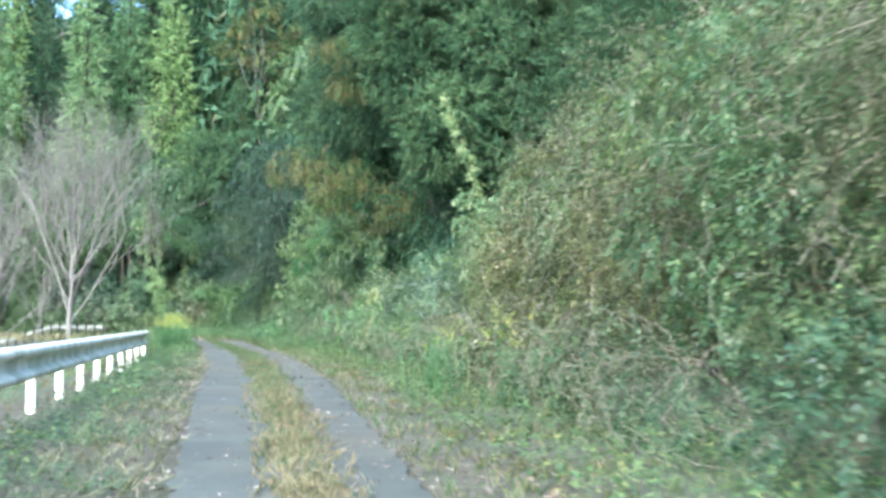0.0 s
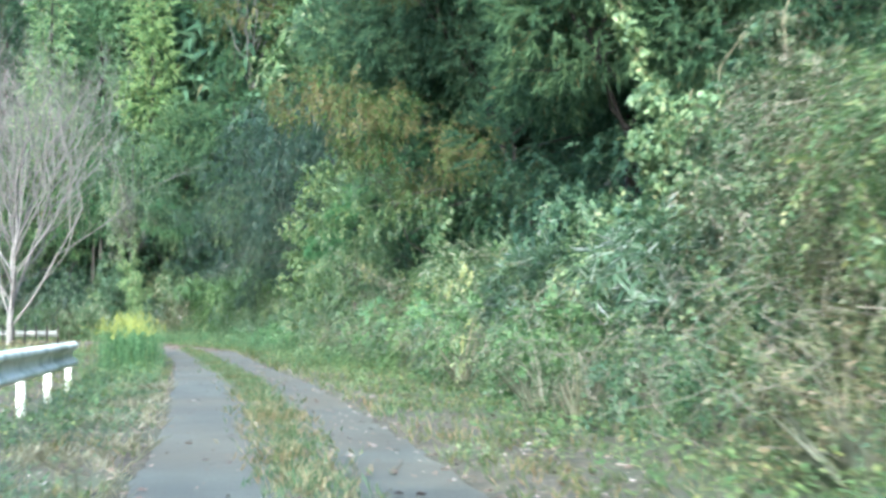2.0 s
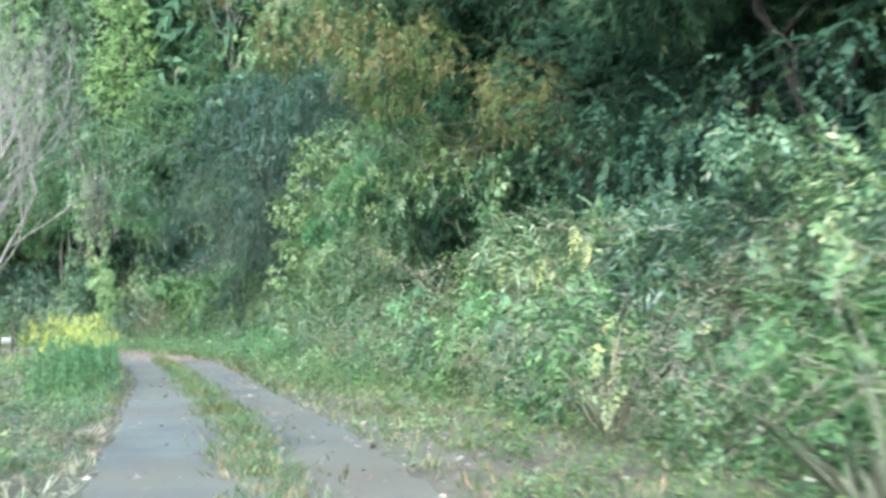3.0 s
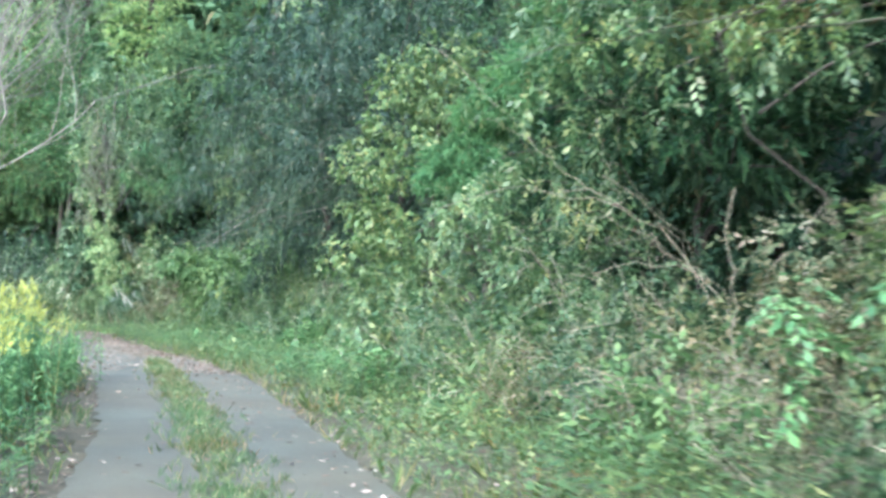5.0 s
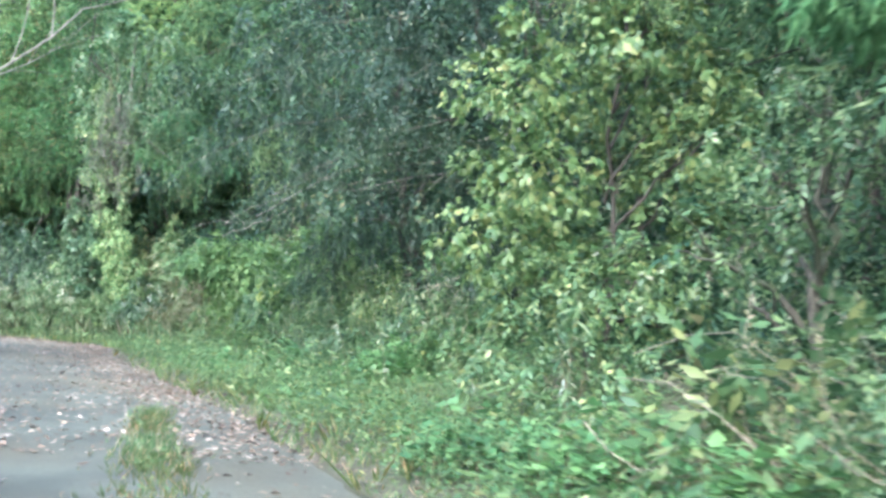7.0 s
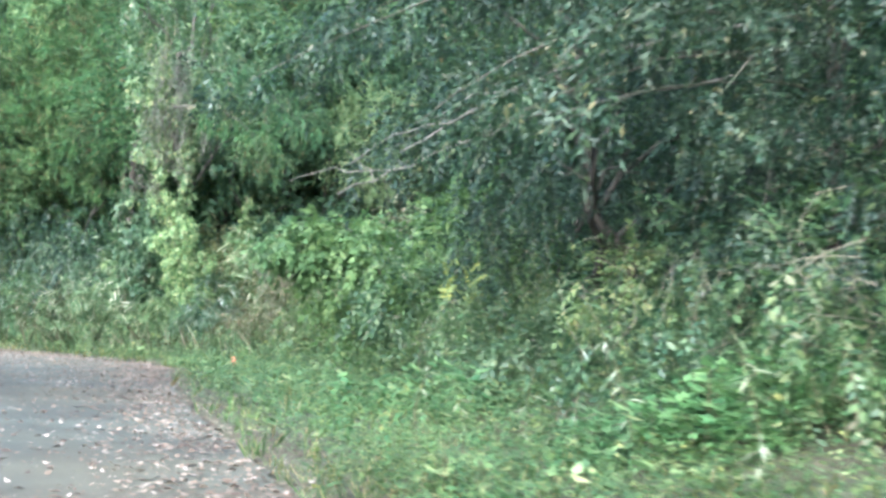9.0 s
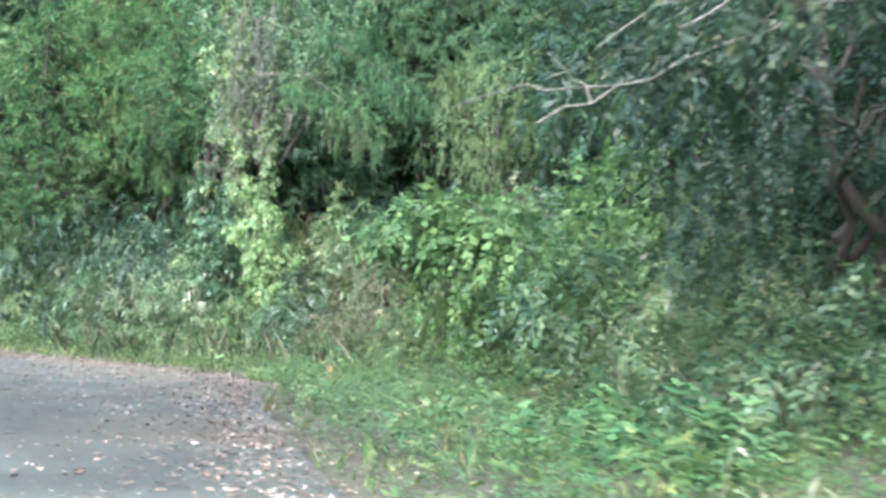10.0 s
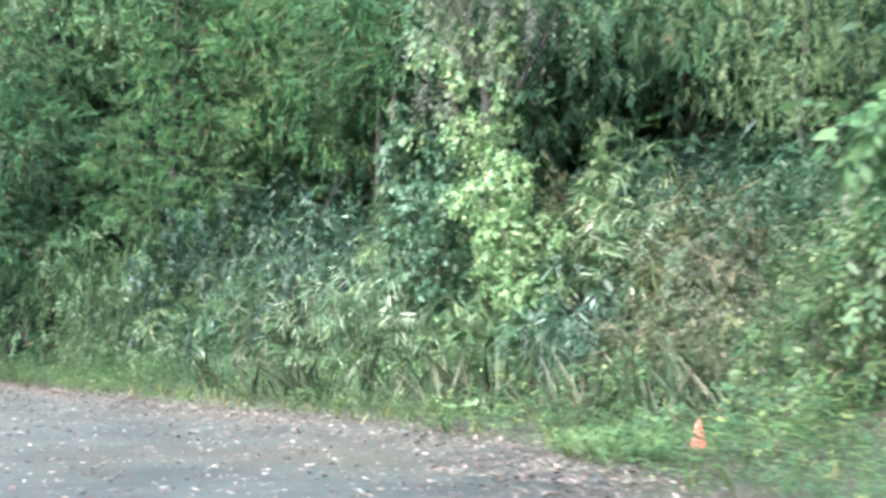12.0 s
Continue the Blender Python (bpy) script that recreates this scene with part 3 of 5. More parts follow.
def broad_tree(x, y, height, crown_r, crown_low, spray, mat, seed, density=9.0, scale=1.3, label="", trunk_r=0.16, lean=(0, 0), lobes_n=14, limbs=9, droop=0.5, z=None, group="", bark="bark", flat=1.0, clump=1.0):
    """A tree with a bent trunk, limbs that fork into the crown and a crown of many leaf sprays."""
    rng = np.random.default_rng(seed)
    ob = empty_thing("tree", x, y, label, "tree", group, z)
    top = np.array([lean[0], lean[1], height * 0.93])
    tp = curve_limb((0, 0, -0.3), top, rng, 0.02 * height, 0.0, 8)
    part_np("trunk", *tube(tp, np.linspace(trunk_r, trunk_r * 0.25, 8), 8), MAT[bark], ob, smooth=True)
    density, scale = density * 0.5, scale * 1.15
    lobes = []
    for i in range(lobes_n):
        u = (i + 0.5) / lobes_n
        zc = crown_low + (height - crown_low) * u * 0.95
        spread = crown_r * (math.sin(math.pi * (0.18 + 0.78 * u)) ** 0.7) * rng.uniform(0.5, 0.95)
        a = i * 2.4 + rng.uniform(-0.4, 0.4)
        r = crown_r * rng.uniform(0.26, 0.45) * clump
        k = np.array([lean[0], lean[1]]) * u
        lobes.append(((k[0] + math.cos(a) * spread, k[1] + math.sin(a) * spread, zc), (r, r, r * 0.62 * flat)))
    for i in range(limbs):
        c, r = lobes[int(i * len(lobes) / limbs)]
        t = min(0.9, max(0.15, c[2] / height - 0.18))
        root = tp[0] + (tp[-1] - tp[0]) * t
        p = curve_limb(root, c, rng, 0.03 * crown_r, 0.15)
        rr = trunk_r * (1 - t) * 0.6 + 0.015
        pieces = [tube(p, np.linspace(rr, rr * 0.3, len(p)), 5)]
        for j in range(3):
            tip = np.asarray(c) + rng.uniform(-1, 1, 3) * np.asarray(r) * 0.9
            q = curve_limb(p[3 + j % 2], tip, rng, 0.02 * crown_r)
            pieces.append(tube(q, np.linspace(rr * 0.4, 0.006, len(q)), 4))
        part_np("limb", *joined(pieces), MAT[bark], ob)
    leafy("crown", lobes, spray, mat, density, scale, ob, rng, droop, 0.55)
    return ob


def cedar(x, y, height, radius, seed, low=0.12, density=7.0, scale=1.5, label="tall green Japanese cedar with drooping boughs", mat="cedar", z=None, group="cedars on the slope", spray="farcedar", droop=0.45, plump=0.55):
    """A conifer: straight trunk and drooping boughs in uneven tiers."""
    rng = np.random.default_rng(seed)
    ob = empty_thing("cedar_tree", x, y, label, "tree", group, z)
    tr = 0.009 * height + 0.03
    part_np("trunk", *tube([(0, 0, -0.3), (0, 0, height * 0.5), (0.1, 0, height)], [tr, tr * 0.6, 0.03], 8), MAT["shade_bark"], ob, smooth=True)
    lobes, pieces = [], []
    n = int(height * 2.2)
    for i in range(n):
        u = low + (1 - low) * i / n
        a = i * 2.4 + rng.uniform(-0.5, 0.5)
        reach = radius * (1.05 - u) ** 0.7 * rng.uniform(0.55, 1.05)
        zc = height * u
        for k, s in ((0.45, 0.5), (0.85, 0.36)):
            c = (math.cos(a) * reach * k, math.sin(a) * reach * k, zc - reach * 0.18 * k)
            r = reach * s * rng.uniform(0.8, 1.15) + 0.12
            lobes.append((c, (r, r, r * plump)))
        pieces.append(tube([(0, 0, zc), (math.cos(a) * reach * 0.9, math.sin(a) * reach * 0.9, zc - reach * 0.2)], [tr * 0.25 * (1.1 - u), 0.012], 4))
    tagged(part_np("bough", *joined(pieces), MAT["shade_bark"], ob), kind="stuff")
    p, nn = [], []
    for c, r in lobes:
        m = max(3, int(12.6 * r[0] * r[0] * density * 0.55))
        d = rng.normal(0, 1, (m, 3))
        d /= np.linalg.norm(d, axis=1)[:, None]
        p.append(np.asarray(c) + d * np.asarray(r) * rng.uniform(0.6, 1.1, (m, 1)))
        nn.append(d)
    p, nn = np.concatenate(p), np.concatenate(nn)
    w = nn * 0.7 + p * np.array([0.5, 0.5, 0]) / (radius + 0.1) + np.array([0, 0, -droop]) + rng.normal(0, 0.3, p.shape)
    tagged(part_np("crown", *strew(spray, p, w, scale * rng.uniform(0.6, 1.2, len(p)), rng), MAT[mat], ob), kind="stuff")
    return ob


def bare_limbs(root, way, length, thick, depth, rng, out, spread=0.55, lift=0.25):
    way = np.asarray(way, float) / np.linalg.norm(way)
    n = 5 if depth else 3
    p = [np.asarray(root, float)]
    d = way.copy()
    for i in range(n):
        d = d + rng.normal(0, 0.09, 3) + np.array([0, 0, 0.03 + lift * 0.12])
        d /= np.linalg.norm(d)
        p.append(p[-1] + d * length / n)
    out.setdefault(depth, []).append(tube(p, np.linspace(thick, thick * 0.5, n + 1), 5 if depth > 1 else 3))
    if depth == 0:
        return
    for i in range(4 if depth > 1 else 5):
        k = 1 + (i * 4) // 4 if i < 4 else n
        side = rng.normal(0, 1, 3)
        side -= d * side.dot(d)
        side /= np.linalg.norm(side)
        w = d * (1 - spread * 0.5) + side * spread + np.array([0, 0, lift])
        bare_limbs(p[min(k + 1, n)], w, length * rng.uniform(0.45, 0.72), thick * 0.5, depth - 1, rng, out, spread, lift)


def bare_tree(x, y, height, seed, label, thick=0.2, boughs=17):
    rng = np.random.default_rng(seed)
    ob = empty_thing("bare_tree", x, y, label, "tree")
    part_np("trunk", *tube(curve_limb((0, 0, -0.3), (0.2, 0, height * 0.62), rng, 0.08, 0, 7), np.linspace(thick, thick * 0.4, 7), 8), MAT["pale_bark"], ob, smooth=True)
    for i in range(boughs):
        a = i * 2.4
        u = 0.07 + 0.5 * i / boughs
        out = {}
        bare_limbs((0.2 * u, 0, height * u), (math.cos(a) * 0.7, math.sin(a) * 0.7, 0.85 + u), height * (0.45 - 0.2 * u) * rng.uniform(0.85, 1.15), thick * 0.36 * (1.15 - u), 3, rng, out)
        limb = part_np("limb", *joined(out[3] + out[2]), MAT["pale_bark"], ob)
        tagged(part_np("twig", *joined(out[1] + out[0]), MAT["pale_bark"], limb), kind="stuff")
    return ob


# ---- far slopes: woods round the place ----
def far_woods():
    rng = np.random.default_rng(11)
    tall = [broad_tree(0, 0, 13, 4.2, 1.5, "far", m, 60 + i, 4.0, 2.2, lab, 0.22, lobes_n=16, limbs=6, z=0, group="trees on the far slope") for i, (m, lab) in enumerate((("dark", "dark evergreen tree in the woods on the slope"), ("broad", "green broadleaved tree in the woods on the slope")))]
    con = [cedar(0, 0, 17, 3.0, 70 + i, 0.08, 1.3, 2.2, z=0) for i in range(2)]
    spots = []
    # beyond the bend and to its inner side
    for k in range(900):
        x, y = rng.uniform(-70, 26), rng.uniform(66, 172)
        r = float(edge_distance(np.array([x]), np.array([y]), RIGHT_EDGE)[0])
        l = -float(edge_distance(np.array([x]), np.array([y]), LEFT_EDGE)[0])
        if not (r > 13 or (l > 19 and y > 96)):
            continue
        if y < 100 and (x > 26 or x < 15) or x > 14 and y > 120:
            continue
        if 90 < y < 134 and r < 23 and x > -46:
            continue
        if any((x - a) ** 2 + (y - b) ** 2 < (48 if y < 100 or x < -40 else 34) for a, b in spots):
            continue
        spots.append((x, y))
    for i, (x, y) in enumerate(spots):
        src = (tall + con)[int(rng.integers(0, 4))] if x > -24 else (tall[1:] + con)[int(rng.integers(0, 3))]
        s = rng.uniform(0.9, 1.35) * (1.45 if y > 116 else 1.0)
        t = copy_thing(src, pose(x, y, gz(x, y) - 0.3, rng.uniform(-3, 3), rng.uniform(-3, 3), rng.uniform(0, 360)))
        t.scale = (s, s, s * rng.uniform(0.9, 1.2))
    for src in tall + con:
        x, y = (20 + 3 * (tall + con).index(src), 130)
        src.location = (x, y, gz(x, y) - 0.3)


far_woods()

def mid_woods():
    src = [broad_tree(0, 0, 12, 4.0, 0.8, "broadfar", m, 960 + i, 3.7, 2.3, "dark leafy tree on the slope behind the bend", 0.16, lobes_n=26, limbs=4, z=0, group="trees behind the bend") for i, m in enumerate(("dark", "cedar"))]
    rng = np.random.default_rng(15)
    spots = ((-6, 121), (-11, 126), (-17, 129), (-23, 133), (-1, 124), (4, 121), (7, 115), (8.5, 108), (9, 100), (10, 93), (-30, 139), (3, 128), (-38, 146), (-26, 127.5))
    for i, (x, y) in enumerate(spots):
        m = pose(x, y, gz(x, y) - 0.3, 0, 0, rng.uniform(0, 360))
        t = src[i] if i < 2 else copy_thing(src[i % 2], m)
        t.matrix_basis = m
        s = rng.uniform(0.9, 1.2)
        t.scale = (s, s, s)


mid_woods()
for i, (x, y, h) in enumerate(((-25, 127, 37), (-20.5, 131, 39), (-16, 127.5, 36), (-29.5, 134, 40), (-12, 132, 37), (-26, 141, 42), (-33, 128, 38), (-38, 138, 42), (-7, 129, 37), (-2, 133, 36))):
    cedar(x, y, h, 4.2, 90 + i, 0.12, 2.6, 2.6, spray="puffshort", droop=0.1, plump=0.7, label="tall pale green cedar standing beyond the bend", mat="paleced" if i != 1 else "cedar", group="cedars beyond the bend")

for i, (x, y) in enumerate(((-24.5, 147), (-17.5, 148), (-10.5, 144), (-31.5, 150), (-4.5, 146), (-38.5, 149))):
    cedar(x, y, 52 + 3 * math.sin(i * 2.0), 5.2, 940 + i, 0.3, 1.8, 3.0, spray="puffshort", droop=0.1, plump=0.7, label="tall green cedar high on the slope beyond the bend", group="cedars beyond the bend")

# ---- the field and the far fence on the inner side of the bend ----
bare_tree(-15.5, 80, 12.0, 6, "leafless pale grey tree with upswept branches beside the road", 0.13)
bare_tree(-12.6, 79.5, 7.5, 8, "leafless grey sapling with many fine twigs beside the road", 0.06, 12)
bare_tree(-18.5, 83.5, 8.5, 9, "leafless grey sapling with many fine twigs beside the road", 0.07, 12)
bare_tree(-10.4, 77.1, 14.5, 5, "leafless pale grey tree with upswept branches beside the road", 0.17, 24)
broad_tree(-27, 108, 9, 3.6, 2.5, "far", "red", 81, 3.0, 1.6, "tree with thin reddish autumn leaves", limbs=8, bark="pale_bark")

# ---- woods and thickets along the outer side ----
THICK = "tangled wall of green and withered climbing shrubs"


def thicket(stations, seed):
    """A wall of bushes along the verge: y, x of its face, height, depth, spray, leaf, scale."""
    for i, (y, x, h, r, spray, mat, sc, lab) in enumerate(stations):
        rng = np.random.default_rng(seed + i)
        bush(x + r * 0.8, y, r, h, spray, mat, seed + 50 + i, (38.0 if y > 30 else 32.0) / sc ** 1.5, sc, lab, "thicket beside the lane", 0.45, second=(("small", "vine", 0.25) if i % 3 == 0 and y > 20 else ("small", "yellow", 0.5) if i % 2 == 0 and h > 2 else None), count=9, tangle=0 if y < 9 else (110 if mat in ("thicket", "rust") else 40) if h > 2 else 14)


front = []
for i, y in enumerate(np.arange(4.0, 30.0, 2.6)):
    front.append((y, 4.7 + 0.25 * math.sin(i * 1.7) + float(np.interp(y, [24, 30], [0.0, 0.7])), float(np.interp(y, [5, 20, 30], [4.8, 4.4, 3.2])) + 0.6 * math.sin(i * 2.1), 2.0, ("fine", "small")[i % 2], ("rust", "thicket", "rust", "yellow", "rust")[i % 5], 0.8 if y < 18 else 0.9, THICK))
thicket(front, 200)
back = []
for i, y in enumerate(np.arange(5.0, 33.0, 3.3)):
    back.append((y, 6.2 + 0.3 * math.cos(i * 1.3), float(np.interp(y, [5, 12, 19, 26, 32], [8.2, 7.4, 6.3, 5.2, 3.6])) + 0.4 * math.sin(i * 1.9), float(np.interp(y, [20, 32], [2.6, 1.9])), ("small", "fine")[i % 2], ("rust", "yellow", "thicket")[i % 3], 0.95, THICK))
back += [(35.4, 7.6, 4.6, 1.9, "small", "thicket", 0.95, THICK), (38.2, 8.2, 3.4, 1.9, "broad", "broad", 0.95, THICK), (36.6, 9.8, 4.8, 2.2, "small", "broad", 0.95, THICK)]
thicket(back, 260)
low = []
for i, y in enumerate(np.arange(33.0, 50.0, 2.1)):
    low.append((y, 5.3 - 0.05 * i, 2.05 + 0.3 * math.sin(i * 2.3), 1.8, ("sasa", "broad", "small")[i % 3], ("sasa", "vine", "thicket")[i % 3], 0.85, "low tangled bank of shrubs and bamboo grass"))
thicket(low, 320)
skirt = []
for i, y in enumerate(np.arange(6.0, 60.0, 1.9)):
    skirt.append((y, float(np.interp(y, [6, 30, 45, 60], [3.7, 3.9, 3.6, 2.2])), 1.25 + 0.35 * math.sin(i * 1.9), 0.85, ("fine", "small", "fine")[i % 3] if y < 28 else ("small", "fine", "broad")[i % 3], ("broad", "thicket" if y > 13 else "broad", "herb" if y > 13 else "broad")[i % 3] if y < 30 or y > 55 else ("broad", "thicket", "lush")[i % 3], 0.75, "low leafy weeds and brambles at the foot of the thicket"))
thicket(skirt, 360)

for i, (x, y, h, cr, lowz) in enumerate(((11.5, 40, 18, 5.0, 4.4), (10.8, 47, 19, 5.2, 4.4), (14.5, 54, 18, 4.6, 5.5), (10.0, 60, 17, 4.4, 6.0), (9.5, 70, 18, 4.2, 4.5), (13.5, 34, 18, 5, 6), (15, 44, 20, 4.6, 2.5), (8.5, 79, 17, 4.0, 4))):
    cedar(x, y, h, cr, 400 + i, lowz / h, 9.5 if i < 2 else 4.6, 0.95 if i < 2 else 1.5, spray="puff", droop=0.05, plump=0.8)
broad_tree(11.2, 54.5, 14.5, 4.0, 5.6, "puff", "cedar", 420, 38.0, 0.95, "dark blue-green tree with rounded clumps of foliage above the lane", 0.12, lean=(-6.8, -0.8), lobes_n=38, droop=0.1, bark="shade_bark", flat=1.3)
broad_tree(10.2, 42.5, 15.5, 4.4, 5.2, "puff", "cedar", 432, 38.0, 0.95, "dark blue-green tree with rounded clumps of foliage above the lane", 0.08, lean=(-3.4, 0), lobes_n=36, droop=0.1, bark="shade_bark", flat=1.3)
broad_tree(9.6, 60.5, 14.5, 4.4, 7.2, "puff", "cedar", 433, 38.0, 0.95, "dark blue-green tree with rounded clumps of foliage above the lane", 0.16, lean=(-3.2, 0), lobes_n=36, droop=0.1, bark="shade_bark", flat=1.3)
broad_tree(7.6, 51.8, 7.6, 2.6, 4.4, "broad", "brown", 421, 22.0, 0.95, "small tree with withered orange-brown leaves", 0.028, bark="shade_bark", lean=(-5.0, 0), lobes_n=11, limbs=3, droop=0.8)
broad_tree(7.4, 57.8, 8.6, 2.4, 2.6, "puff", "midced", 435, 22.0, 1.1, "dense green conifer at the edge of the woods", 0.1, lobes_n=26, droop=0.2, bark="shade_bark")
broad_tree(8.0, 62.0, 9.0, 2.8, 2.2, "puff", "midced", 434, 20.0, 1.2, "dense green conifer at the edge of the woods", 0.1, lobes_n=26, droop=0.2, bark="shade_bark")
bush(5.2, 50.6, 1.5, 1.7, "small", "thicket", 423, 22, 1.0, "green shrub below the overhanging tree", count=9)
bush(4.8, 54.8, 1.5, 2.3, "small", "broad", 424, 24, 1.0, "tangled shrub with bare arching stems", count=8, stems=12, tangle=60)
broad_tree(5.0, 62.8, 3.7, 1.8, 0.9, "small", "broad", 425, 20.0, 1.0, "leafy small tree hung with climbers", 0.08, lobes_n=14)
bush(4.3, 55.9, 0.95, 1.7, "large", "herb", 436, 30, 0.75, "broad-leaved blue-green shrub at the verge", count=8)
bush(3.4, 58.8, 1.4, 1.35, "broad", "herb", 426, 24, 0.95, "mixed green bush on the verge", count=8)
broad_tree(4.9, 70.0, 8.0, 2.4, 0.8, "vinefull", "yellow", 427, 32.0, 0.68, "tree smothered in yellow-green climbers", 0.06, lobes_n=24, bark="shade_bark")
bush(3.4, 66.5, 1.4, 1.9, "broad", "herb", 428, 30, 0.75, "tall green weeds at the verge", count=8)
broad_tree(4.2, 87.0, 13.0, 4.6, 3.2, "small", "deep", 430, 14.0, 1.3, "broad dark evergreen tree leaning over the verge", 0.16, lean=(-1.5, -1.0), lobes_n=34, limbs=12, bark="shade_bark")
broad_tree(5.6, 79.0, 12.5, 4.2, 4.6, "small", "deep", 431, 14.0, 1.3, "dark evergreen tree at the edge of the woods", 0.13, lobes_n=28, bark="shade_bark")
for i, (x, y, r, h, sp, m, sc) in enumerate(((2.8, 77, 1.5, 1.1, "broad", "broad", 0.8), (2.0, 82, 1.7, 1.5, "broad", "broad", 0.85), (0.8, 88, 1.8, 2.6, "broad", "broad", 1.1), (-0.2, 94, 1.9, 4.0, "large", "lush", 0.7), (2.4, 92, 2.4, 4.2, "large", "lush", 0.75), (1.0, 100.5, 1.6, 3.0, "sasa", "thicket", 1.2), (-0.9, 104.0, 1.5, 2.2, "small", "herb", 1.0), (2.2, 96, 2.0, 3.2, "broad", "dark", 1.1), (1.5, 98, 2.4, 3.9, "broad", "broad", 1.1), (-0.8, 101, 1.9, 3.2, "broad", "yellow", 1.1), (-2.6, 105.5, 1.9, 3.2, "small", "thicket", 1.2), (0.8, 105, 2.4, 4.4, "broad", "thicket", 1.2), (-0.6, 108.5, 2.2, 3.8, "broad", "broad", 1.2), (-2.8, 108.5, 1.8, 3.4, "sasa", "thicket", 1.3))):
    bush(x, y, r, h, sp, m, 440 + i, 20 / sc, sc, "dense green and yellowing bush beside the bend", "bushes at the bend", count=9, tangle=70 if m == "thicket" else 12 if y > 99 else 0)

# between y 71 and 92 a lighter leaf colour stands in for veiling glare
for i, (x, y) in enumerate(((0.5, 112.5), (-2.2, 111.5), (3.2, 106.5), (4.0, 101.0), (3.6, 112.5), (6.5, 73), (6.0, 77.5), (7.5, 82), (5.6, 85.5), (4.8, 90), (7.5, 68), (9.5, 63), (10.0, 57), (10.5, 50), (11.0, 44), (11.0, 38))):
    bush(x, y, 2.2, 2.6 + 0.6 * math.sin(i * 1.7), "broadfar", "broad" if 71 < y < 92 else "dark", 520 + i, 7, 1.4, "dark evergreen bush in the shade of the trees", "bushes under the trees", count=8, stems=4)

# shrubs added to lighten the gap, in place of veiling glare
for i, (x, y, r, h, m) in enumerate(((3.6, 73.6, 1.4, 2.1, "broad"), (3.3, 76.6, 1.5, 2.4, "broad"), (2.9, 79.4, 1.4, 2.2, "vine"), (1.6, 83.6, 1.5, 2.6, "broad"), (1.9, 86.5, 1.5, 3.0, "vine"))):
    bush(x, y, r, h, "small", m, 580 + i, 20, 1.0, "green shrub added to lighten the foot of the evergreen trees", "bushes under the trees", count=8, tangle=20)

for i, (x, y, h) in enumerate(((8.6, 41.5, 4.4), (8.4, 45.5, 4.6), (9.0, 37.5, 4.0), (8.2, 49.0, 4.0), (8.0, 57.5, 3.6), (7.6, 64.5, 3.8))):
    bush(x, y, 2.1, h, "smallfar", "dark", 590 + i, 13, 1.35, "dark evergreen bush in the shade of the trees", "bushes under the trees", count=10, stems=4)

# ---- the bend: climber-clad tree and bamboo grass ----
broad_tree(-7.3, 111.2, 15.5, 3.2, 8.0, "broad", "broad", 460, 9.0, 1.5, "tall tree clad in climbers at the bend", 0.26, lobes_n=18)
for i in range(24):
    u = (i // 2) / 11
    back = i % 2
    x, y = -5.6 - 15.5 * u + back * 1.4, 107.4 + 15.5 * u + back * 1.4 - 0.8 * math.sin(u * 3)
    bush(x, y, 1.6, 2.4 + back * 1.7 + 0.5 * math.sin(i * 2.2), "sasa", ("sasa", "sasa", "vine", "thicket", "sasa", "herb", "sasa")[i % 7], 470 + i, 11, 1.2, "clump of bamboo grass with pale-edged leaves", "bamboo grass along the bend", count=9, droop=0.8)


def climber(x, y, z0, z1, radius, seed, label, mat="vine", density=30.0, scale=1.0, lean=(0.0, 0.0), name="climbing_vine", spray="vine", ragged=0.5):
    """A climber that hangs as a ragged, leaning mass of leaves on a stem, thinner towards its ends."""
    rng = np.random.default_rng(seed)
    ob = empty_thing(name, x, y, label, "vine", z=0.0)
    n = max(5, int((z1 - z0) / (radius * 0.45)))
    u = np.linspace(0, 1, n)
    line = np.stack([lean[0] * (u - 0.5) + rng.normal(0, 0.12 * radius, n), lean[1] * (u - 0.5) + rng.normal(0, 0.12 * radius, n), z0 + (z1 - z0) * u], -1)
    part_np("stem", *tube([(line[0][0], line[0][1], z0 - 0.6)] + list(line), [0.03] + [0.02] * n, 5), MAT["stem"], ob)
    lobes = []
    for k, c in enumerate(line):
        swell = (0.45 + 0.75 * math.sin(math.pi * min(0.95, 0.12 + u[k] * 0.85))) * rng.uniform(0.55, 1.1)
        r = radius * swell * 0.75
        off = rng.normal(0, ragged * radius, 3) * [1, 0.6, 0.5]
        lobes.append((tuple(c + off), (r * rng.uniform(0.7, 1.2), r, r * rng.uniform(0.5, 0.9))))
    leafy("foliage", lobes, spray, mat, density, scale, ob, rng, 1.0, 0.35)
    return ob


CLAD = "bright green climber hanging on the tree at the bend"
climber(-7.0, 107.7, 2.2, 6.2, 1.2, 601, CLAD, "ivy", 38, 0.54, (-1.5, 0.6), ragged=0.28)
climber(-6.6, 107.3, 2.1, 4.4, 0.9, 611, CLAD, "ivy", 38, 0.55, (-0.7, 0.3), ragged=0.3)
climber(-6.9, 107.0, 3.2, 5.6, 0.95, 614, CLAD, "ivy", 34, 0.56, (-0.9, 0.2), ragged=0.3)
climber(-6.85, 108.4, 5.6, 11.5, 0.2, 602, CLAD, "vine", 44, 0.8, (0.2, 0.0), ragged=0.5)
climber(-9.3, 109.8, 3.0, 7.4, 0.3, 603, CLAD, "broad", 34, 0.9, (-0.4, 0.0))
climber(-8.2, 109.0, 2.4, 6.6, 0.85, 612, CLAD, "broad", 30, 0.7, (0.3, 0.0), spray="vine")
